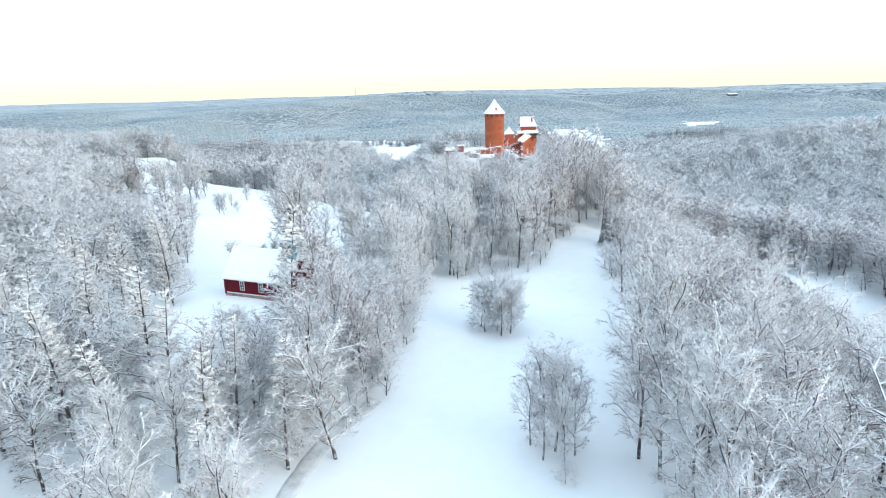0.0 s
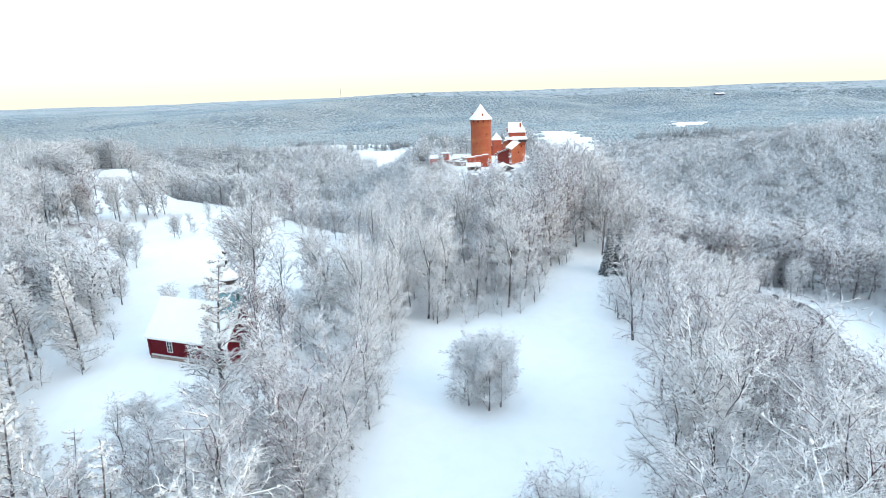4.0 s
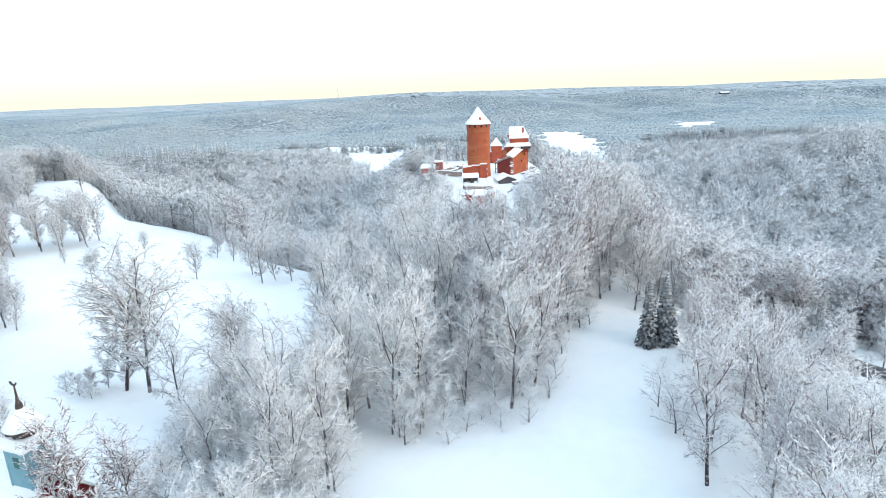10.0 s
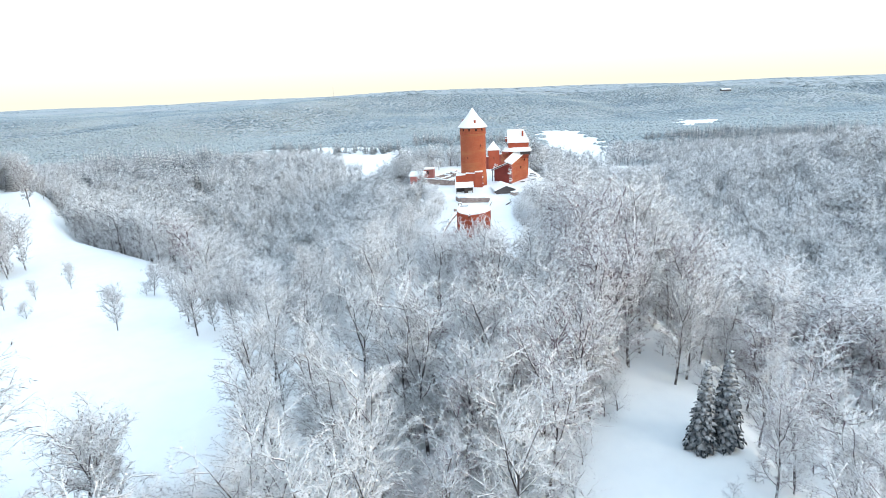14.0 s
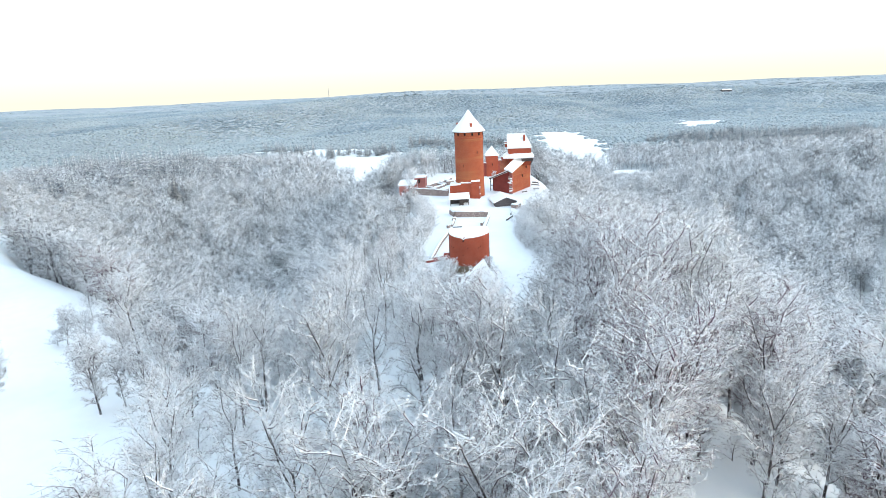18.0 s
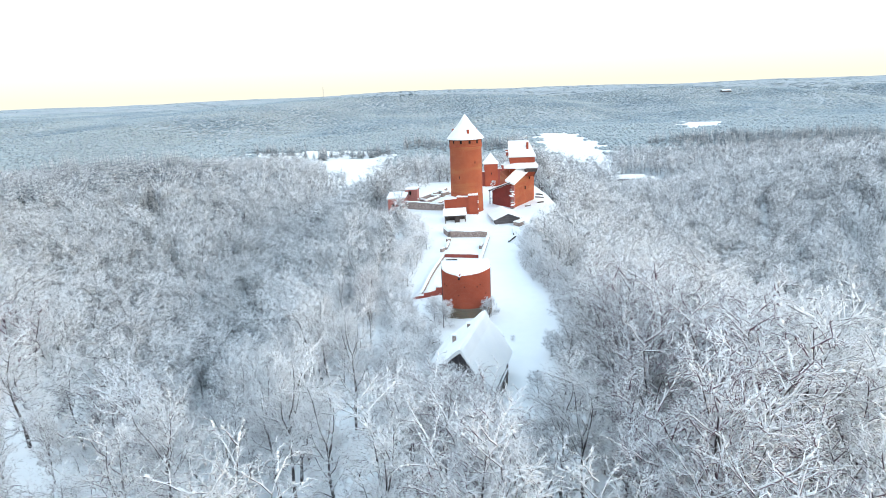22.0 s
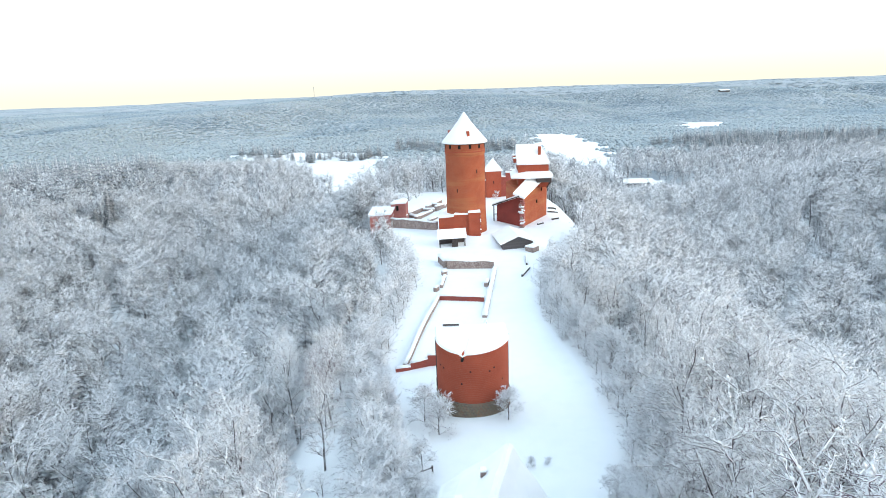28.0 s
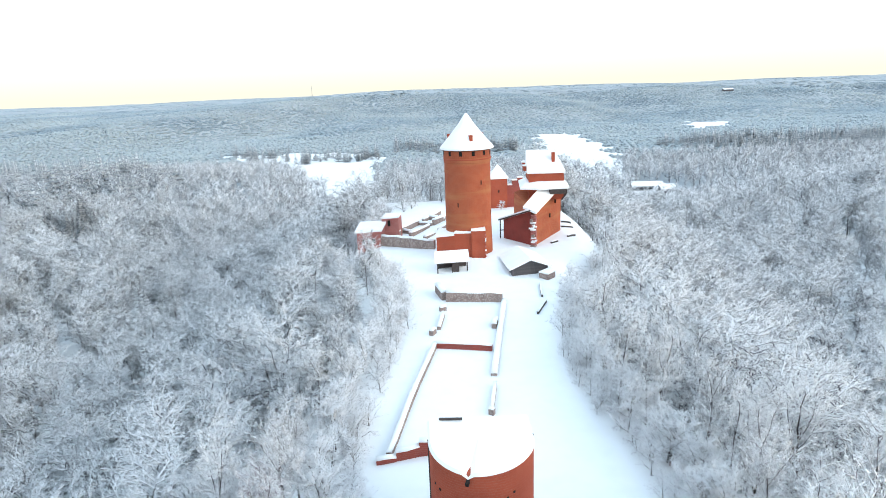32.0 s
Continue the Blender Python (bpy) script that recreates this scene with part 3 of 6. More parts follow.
def great_tower():
    cx, cy = 34.5, 414.5
    zg = z_at(cx, cy)
    t = thing("castle_tower", Matrix.Translation((cx, cy, 0)), "tall round red brick castle tower under a snowy conical roof", "tower")
    part("wall", lathe([(0, zg - 2), (6.75, zg - 2), (6.7, zg + 2), (6.5, 10), (6.4, 28.2), (6.55, 28.5), (6.55, 31.9), (0, 31.9)], 64), BRICK, t, smooth=False)
    part("string_course", lathe([(6.42, 29.05), (6.68, 29.15), (6.68, 29.4), (6.5, 29.5)], 64), BRICK_PLAIN, t)
    for i in range(12):
        a = 2 * math.pi * (i + 0.35) / 12
        m = Matrix.Rotation(a, 4, "Z") @ Matrix.Translation((6.3, 0, 30.95))
        w = part("window", boxed(-0.5, 0.29, -0.42, 0.42, -0.6, 0.6), HOLE, t, "dark lookout opening", at=m)
        part("lintel", boxed(0.0, 0.36, -0.6, 0.6, 0.62, 0.8), BRICK_PLAIN, w)
        part("sill", boxed(0.0, 0.36, -0.55, 0.55, -0.78, -0.62), BRICK_PLAIN, w)
    part("eave", lathe([(6.4, 31.85), (7.3, 31.75), (7.35, 32.0), (6.4, 32.2)], 48), DARK_WOOD, t, "dark boarded eaves")
    roof = part("roof", lathe([(7.42, 31.9), (7.5, 32.15), (7.2, 32.6), (4.6, 35.6), (2.3, 38.4), (0.35, 41.3), (0, 41.5)], 40), ROOF_SNOW, t, "cone of smooth snow", smooth=True)
    for a in (-82, 35, 150):
        m = Matrix.Rotation(radians(a), 4, "Z") @ Matrix.Translation((4.9, 0, 34.4))
        d = part("dormer", boxed(-1.0, 0.9, -0.42, 0.42, -0.6, 1.35), BRICK_PLAIN, roof, "small red dormer", at=m)
    for a, z in ((-60, 23), (-120, 17), (-20, 14), (-95, 8)):
        m = Matrix.Rotation(radians(a), 4, "Z") @ Matrix.Translation((6.3, 0, z))
        part("slit", boxed(-0.3, 0.2, -0.16, 0.16, -0.6, 0.6), HOLE, t, "narrow dark arrow slit", at=m)
    # the stepped brick building at its foot
    b = thing("tower_annex", Matrix.Translation((24.9, 407.2, 0)), "low red brick building with stepped snowy tops at the tower's foot", "building")
    g = z_at(30, 407)
    part("wall", prism([(0, 1.5), (4.9, 0.6), (4.9, 9), (0.8, 10)], g - 2, [8.2, 8.7, 8.7, 8.2]), BRICK_PLAIN, b)
    part("wall", prism([(4.92, 0.6), (10.2, 0), (10.6, 2.0), (6, 3.2)], g - 2, 9.3), BRICK_PLAIN, b)
    part("wall", prism([(9.6, -0.4), (13.4, -0.7), (13.6, 2.4), (10.0, 2.4)], g - 2, 10.0), BRICK_PLAIN, b, "taller end wall")
    snow_cap([(0, 1.5), (4.9, 0.6), (4.9, 9), (0.8, 10)], [8.22, 8.72, 8.72, 8.22], 0.45, b)
    snow_cap([(4.92, 0.6), (9.5, 0.1), (9.6, 2.2), (6, 3.2)], 9.32, 0.45, b)
    snow_cap([(9.6, -0.4), (13.4, -0.7), (13.6, 2.4), (10.0, 2.4)], 10.02, 0.5, b)
    # worn bricks down its outer edge, snow caught on them
    rnd = random.Random(9)
    for k in range(13):
        z = g + 0.3 + k * 0.55
        part("worn_brick", boxed(13.3, 13.42 + rnd.uniform(0.1, 0.35), -0.85, -0.2, z, z + 0.4, bevel=0.05), ROOF_SNOW if k in (3, 8, 9) else PINK_BRICK if k % 2 else BRICK_PLAIN, b)


def gable_roof(poly, ze, zr, axis_i, parent, over=0.4, thick=0.45, material=None, name="roof", label=""):
    """A pitched roof on a four-cornered plan; the ridge joins the middles of sides axis_i and axis_i + 2."""
    p = [Vector(q) for q in poly[axis_i:] + poly[:axis_i]]
    m0, m1 = (p[0] + p[1]) / 2, (p[2] + p[3]) / 2
    d = (m1 - m0).normalized()
    s0 = (p[0] - m0).normalized()
    s1 = (p[1] - m0).normalized()
    half = (p[0] - m0).length
    k = over * (zr - ze) / half
    bm = bmesh.new()
    rows = []
    for base, push in ((m0, -over), (m1, over)):
        c = base + d * push
        h0 = (p[0] - m0) if base is m0 else (p[3] - m1)
        h1 = (p[1] - m0) if base is m0 else (p[2] - m1)
        l, r = c + h0 * (1 + over / half), c + h1 * (1 + over / half)
        rows.append([bm.verts.new(v) for v in ((*l, ze - k), (*l, ze - k + thick * 0.75), (*(c + h0 * 0.03), zr + thick), (*(c + h1 * 0.03), zr + thick), (*r, ze - k + thick * 0.75), (*r, ze - k), (*c, zr))])
    a, b = rows
    n = len(a)
    for i in range(n):
        bm.faces.new((a[i], a[(i + 1) % n], b[(i + 1) % n], b[i]))
    bm.faces.new(a[::-1])
    bm.faces.new(b)
    return part(name, bm, material or ROOF_SNOW, parent, label)


def gabled_walls(poly, z0, ze, zr, axis_i):
    """Walls of a four-cornered house with a gable on sides axis_i and axis_i + 2."""
    p = poly[axis_i:] + poly[:axis_i]
    m0 = ((p[0][0] + p[1][0]) / 2, (p[0][1] + p[1][1]) / 2)
    m1 = ((p[2][0] + p[3][0]) / 2, (p[2][1] + p[3][1]) / 2)
    return prism([p[0], m0, p[1], p[2], m1, p[3]], z0, [ze, zr, ze, ze, zr, ze])


def west_block():
    """The residential tower: a high block with a snowy skirt, a gallery and a wing."""
    g = z_at(56, 425)
    t = thing("castle_keep", Matrix.Translation((0, 0, 0)), "red brick keep with snowy skirt roof, wooden gallery and wing", "tower")
    body = [(54.6, 419.5), (66.4, 437.0), (60.5, 445.0), (51.0, 436.0)]
    part("wall", prism(body, g - 3, [11.8, 16.3, 16.3, 15.0]), BRICK, t)
    # upper storey
    up = [(54.6, 429.6), (65.2, 428.4), (66.2, 437.5), (55.4, 439.0)]
    mid = [((up[i][0] + up[3 - i][0]) / 2, (up[i][1] + up[3 - i][1]) / 2) for i in (0, 1)]
    part("upper_wall", prism([up[0], up[1], up[2], up[3], mid[0]], 13.5, [22.1, 22.1, 22.1, 22.1, 27.9]), BRICK_PLAIN, t)
    bm = bmesh.new()
    c0 = Vector(mid[0])
    e = [Vector(p) + (Vector(p) - Vector((60.3, 433.6))).normalized() * 0.7 for p in up]
    lo = [bm.verts.new((*p, 21.7)) for p in e]
    hi = [bm.verts.new((*p, 22.3)) for p in e]
    r0, r1 = bm.verts.new((c0.x - 0.5, c0.y, 28.5)), bm.verts.new((63.2, 433.2, 28.4))
    for f in ((hi[0], hi[1], r1, r0), (hi[1], hi[2], r1), (hi[2], hi[3], r0, r1), (hi[3], hi[0], r0)):
        bm.faces.new(f)
    for i in range(4):
        bm.faces.new((lo[i], lo[(i + 1) % 4], hi[(i + 1) % 4], hi[i]))
    part("roof", bm, ROOF_SNOW, t, "steep snow-covered roof")
    part("chimney", boxed(61.9, 62.8, 430.4, 431.3, 23, 27.9), BRICK_PLAIN, t, "slim red chimney")
    part("chimney_cap", boxed(61.8, 62.9, 430.3, 431.4, 27.9, 28.12), ROOF_SNOW, t)
    for k, (x, y, z) in enumerate(((54.2, 432.2, 22.8), (54.6, 436.4, 23.4))):
        d = part("dormer", boxed(-0.9, 0.6, -0.7, 0.7, -0.5, 1.0), BRICK_PLAIN, t, "small gabled dormer", at=Matrix.Translation((x, y, z)))
        part("dormer_snow", prism([(-1.1, -0.85), (0.7, -0.85), (0.7, 0.85), (-1.1, 0.85)], 1.0, 1.35), ROOF_SNOW, d)
    # the snowy skirt round it, over a dark timber gallery
    bm = bmesh.new()
    outer = [(51.6, 427.6), (57.0, 425.6), (66.2, 425.8), (67.6, 433), (67.4, 440.0), (53.5, 442.5)]
    inner = [(54.2, 431.0), (57.5, 429.2), (65.0, 428.3), (66.0, 433), (66.3, 437.7), (55.5, 439.2)]
    ro = [bm.verts.new((*p, 17.2)) for p in outer]
    rt = [bm.verts.new((*p, 17.7)) for p in outer]
    ri = [bm.verts.new((*p, 19.3)) for p in inner]
    for i in range(6):
        j = (i + 1) % 6
        bm.faces.new((ro[i], ro[j], rt[j], rt[i]))
        bm.faces.new((rt[i], rt[j], ri[j], ri[i]))
    bm.faces.new(ro[::-1])
    bm.faces.new(ri)
    part("skirt_roof", bm, ROOF_SNOW, t, "snow-laden skirt roof")
    gal = [(60.5, 426.4), (65.8, 426.2), (67.2, 433), (66.9, 439.6), (61.0, 440.4)]
    part("gallery", prism(gal, 15.6, 17.28), DARK_WOOD, t, "dark boarded gallery")
    for i in range(6):
        a = Vector((65.8, 426.2)).lerp(Vector((67.2, 433.0)), i / 5)
        bm = bar(bmesh.new(), (a.x - 0.2, a.y, 15.6), (a.x - 1.6, a.y + 0.5, 13.6), 0.25)
        part("bracket", bm, DARK_WOOD, t)
    # the wing towards the court: dark red boards, a snowy roof leaning on the block
    wing = [(46.8, 430.5), (53.6, 420.2), (55.6, 424.0), (52.5, 437.0)]
    part("wing_wall", prism(wing, g - 2, [7.4, 12.7, 11.2, 6.0]), WING_BRICK, t, "dark red brick wing under the lean-to")
    bm = prism([(45.2, 431.0), (53.0, 418.4), (56.8, 424.8), (52.5, 438.5)], [7.3, 12.6, 10.6, 4.9], [7.9, 13.2, 11.2, 5.5])
    part("wing_roof", bm, ROOF_SNOW, t, "long slope of snow falling away behind")
    part("roof_edge", bar(bmesh.new(), (45.2, 430.9, 7.3), (52.9, 418.3, 12.5), 0.35), DARK_WOOD, t, "dark barge board")
    part("post", bar(bmesh.new(), (45.7, 430.4, g - 0.5), (45.7, 430.4, 7.3), 0.35), DARK_WOOD, t, "dark post under the roof's corner")
    part("rail", bar(bmesh.new(), (45.7, 430.4, g + 2.6), (46.9, 430.6, g + 2.6), 0.25), DARK_WOOD, t)
    bm = bmesh.new()
    v = [bm.verts.new(p) for p in ((51.0, 419.6, 12.9), (54.6, 417.8, 11.5), (63.0, 428.6, 15.8), (57.6, 428.4, 16.6), (51.0, 419.6, 13.6), (54.6, 417.8, 12.2), (63.0, 428.6, 16.4), (57.6, 428.4, 17.3))]
    for f in ((3, 2, 1, 0), (4, 5, 6, 7), (0, 1, 5, 4), (1, 2, 6, 5), (2, 3, 7, 6), (3, 0, 4, 7)):
        bm.faces.new([v[i] for i in f])
    part("lean_to_roof", bm, ROOF_SNOW, t, "snowy lean-to along the block")
    part("pier", prism([(53.2, 418.8), (54.6, 418.2), (55.2, 419.6), (53.8, 420.2)], g - 2, 10.2), PINK_BRICK, t, "broken edge of the old wall")
    rnd = random.Random(4)
    for k in range(24):
        z = g - 0.4 + k * 0.42
        w = rnd.uniform(0.3, 0.85)
        bm = boxed(-w, w, -0.4, 0.5, 0, rnd.uniform(0.3, 0.5), bevel=0.1)
        part("rubble_stone", bm, ROOF_SNOW if rnd.random() < 0.4 else RUIN if rnd.random() < 0.5 else PINK_BRICK, t, at=Matrix.Translation((53.8 + rnd.uniform(-0.55, 0.55), 418.3 + rnd.uniform(-0.2, 0.1), z)) @ Matrix.Rotation(radians(-24 + rnd.uniform(-12, 12)), 4, "Z"))
    for x, y, z in ((61.0, 428.7, 8.5), (63.5, 432.4, 12.2)):
        part("slit", boxed(-0.2, 0.25, -0.15, 0.15, -0.6, 0.6), HOLE, t, at=Matrix.Translation((x, y, z)) @ Matrix.Rotation(radians(-34), 4, "Z"))
    # a small tower and the wall that links it
    s = thing("stair_tower", Matrix.Translation((51.6, 480, 0)), "small square red brick tower with a snowy pyramid roof", "tower")
    sq = [(-3.3, -2.6), (3.3, -2.6), (3.3, 2.6), (-3.3, 2.6)]
    part("wall", prism(sq, -3, 13.2), BRICK_PLAIN, s)
    bm = bmesh.new()
    lo = [bm.verts.new((x * 1.17, y * 1.17, 13.0)) for x, y in sq]
    md = [bm.verts.new((x * 1.18, y * 1.18, 13.5)) for x, y in sq]
    top = bm.verts.new((0, 0, 18.6))
    bm.faces.new(lo[::-1])
    for i in range(4):
        bm.faces.new((lo[i], lo[(i + 1) % 4], md[(i + 1) % 4], md[i]))
        bm.faces.new((md[i], md[(i + 1) % 4], top))
    part("roof", bm, ROOF_SNOW, s)
    part("slit", boxed(-0.2, 0.2, -2.75, -2.5, 7.5, 8.7), HOLE, s)
    w = thing("curtain_wall", Matrix.Translation((48, 479, 0)), "stepped red brick curtain wall behind the court, snow on its top", "wall")
    for x0, x1, z in ((-3.0, 0.28, 9.0), (6.95, 9.0, 10.2), (9.02, 11.0, 12.0), (11.02, 13.4, 13.0), (13.42, 17.0, 11.4)):
        part("wall_section", boxed(x0, x1, -0.8, 0.8, -3, z), OLD_BRICK, w)
        part("snow_cap", boxed(x0 - 0.05, x1 + 0.05, -0.95, 0.95, z + 0.003, z + 0.4, bevel=0.12), ROOF_SNOW, w)


def half_round_tower():
    cx, cy, r = 26.5, 304.8, 5.65
    g = z_at(26, 299)
    t = thing("half_round_tower", Matrix.Translation((cx, cy, 0)), "half-round red brick gate tower on a fieldstone foot, flat snowy top", "tower")
    n = 28
    arc = [(r * math.cos(math.pi + math.pi * i / n), r * math.sin(math.pi + math.pi * i / n)) for i in range(n + 1)]
    plan = arc + [(r, 3.6), (-r, 3.6)]
    tops = [11.9 - 0.55 * max(0.0, 1 - abs(i - 11) / 11) for i in range(n + 1)] + [12.2, 12.2]
    tops[11] -= 0.35
    part("wall", prism(plan, 3.4, tops), BRICK_PLAIN, t)
    foot = [(x * 1.03, y * 1.03) for x, y in arc] + [(r * 1.03, 3.6), (-r * 1.03, 3.6)]
    part("stone_foot", prism(foot, g - 3, 3.398), FIELDSTONE, t, "foot of rough fieldstones")
    roof_poly = [(x * 1.015, y * 1.015) for x, y in plan]
    bm = bmesh.new()
    lo = [bm.verts.new((*p, z + 0.004)) for p, z in zip(roof_poly, tops)]
    hi = [bm.verts.new((p[0] * 0.96, p[1] * 0.96, z + 0.32)) for p, z in zip(roof_poly, tops)]
    mid = bm.verts.new((0.0, 1.0, 12.7))
    for i in range(len(lo)):
        j = (i + 1) % len(lo)
        bm.faces.new((lo[i], lo[j], hi[j], hi[i]))
        bm.faces.new((hi[i], hi[j], mid))
    part("roof_snow", bm, ROOF_SNOW, t, "flat roof under smooth snow")
    part("spout", bar(bmesh.new(), (arc[11][0] * 0.9, arc[11][1] * 0.9, 10.9), (arc[11][0] * 1.1, arc[11][1] * 1.1, 10.7), 0.35), HOLE, t, "dark drain spout")
    for k in (-1, 1):
        part("downpipe", bar(bmesh.new(), (k * (r + 0.06), 0.4, 12.0), (k * (r + 0.06), 0.4, 3.5), 0.16), DARK_WOOD, t, "dark downpipe")
    part("beam", bar(bmesh.new(), (-4.4, 3.2, 12.75), (-1.8, 2.9, 12.8), 0.22), DARK_WOOD, t, "dark timber lying on the snow")
    # holes left by scaffold beams
    for a, z in ((205, 8.6), (214, 8.4), (262, 8.7), (292, 8.5), (300, 8.9), (248, 6.6), (318, 6.4)):
        m = Matrix.Rotation(radians(a), 4, "Z") @ Matrix.Translation((r - 0.12, 0, z))
        part("putlog_hole", boxed(-0.1, 0.16, -0.12, 0.12, -0.12, 0.12), HOLE, t, at=m)
    # the stones of the foot, each its own
    rnd = random.Random(5)
    meshes = []
    for k in range(5):
        bm = bmesh.new()
        bmesh.ops.create_icosphere(bm, subdivisions=1, radius=0.26)
        for v in bm.verts:
            v.co = Vector((v.co.x * 0.5, v.co.y * rnd.uniform(0.85, 1.2), v.co.z * rnd.uniform(0.75, 1.0))) * rnd.uniform(0.9, 1.1)
        me = bpy.data.meshes.new("stone")
        bm.to_mesh(me)
        bm.free()
        me.materials.append(FIELDSTONE)
        meshes.append(me)
    foot_ob = t.children[1]
    for row in range(7):
        for i in range(34):
            a = math.pi + math.pi * (i + 0.5 * (row % 2) + rnd.uniform(-0.15, 0.15)) / 34
            m = Matrix.Translation((r * 1.03 * math.cos(a), r * 1.03 * math.sin(a), 3.1 - row * 0.46)) @ Matrix.Rotation(a, 4, "Z") @ Matrix.Diagonal((1, rnd.uniform(0.8, 1.15), rnd.uniform(0.75, 1.0), 1))
            part("stone", rnd.choice(meshes), None, foot_ob, at=m)


def shed_and_barn():
    g = z_at(29, 401)
    t = thing("open_shed", Matrix.Translation((24.6, 398.6, g)), "small open timber shed with a thick snowy roof", "shed")
    part("roof", prism([(-0.6, -0.6), (8.6, 0.2), (8.6, 4.6), (-0.6, 3.8)], [2.6, 2.6, 4.0, 4.0], [3.3, 3.3, 4.8, 4.8]), ROOF_SNOW, t)
    part("back_wall", prism([(0, 3.2), (8, 3.9), (8, 4.2), (0, 3.5)], -1, 3.5), DARK_WOOD, t)
    for x, y in ((0.1, 0.2), (4.0, 0.4), (8.0, 0.9)):
        part("post", boxed(x - 0.15, x + 0.15, y - 0.15, y + 0.15, -0.5, 2.6), DARK_WOOD, t)
    part("partition", boxed(4.2, 5.8, 0.5, 3.6, -0.5, 2.5), DARK_WOOD, t, "dark inner wall")
    part("beam", bar(bmesh.new(), (-0.2, 0.0, 2.5), (8.3, 0.8, 2.5), 0.3), DARK_WOOD, t)
    g = z_at(48, 396)
    b = thing("barn", Matrix.Translation((0, 0, g)), "timber barn with a grey boarded gable and a broad snowy roof", "barn")
    poly = [(43.9, 395.0), (53.6, 396.6), (52.2, 408.0), (43.0, 406.5)]
    part("wall", gabled_walls(poly, -1.5, 2.0, 3.9, 0), GREY_WOOD, b, "grey weathered boards")
    gable_roof(poly, 2.05, 3.95, 0, b, 0.9, 0.55)
    a0, a1 = Vector(poly[0]), Vector(poly[1])
    for i in range(17):
        k = (i + 0.5) / 17
        p = a0.lerp(a1, k)
        top = 2.0 + 1.9 * (1 - abs(k - 0.5) * 2)
        m = Matrix.Translation((p.x, p.y, 0)) @ Matrix.Rotation(math.atan2(a1.y - a0.y, a1.x - a0.x), 4, "Z")
        part("board", boxed(-0.24, 0.24, -0.06, 0.02, -0.8, top - 0.03), GREY_WOOD, b, at=m)
    part("stone_base", prism([(50.6, 393.4), (52.6, 391.4), (55.0, 394.0), (53.8, 396.4)], -2, 1.1), RUIN, b, "rounded stone footing")
    snow_cap([(50.6, 393.4), (52.6, 391.4), (55.0, 394.0), (53.8, 396.4)], 1.12, 0.3, b)


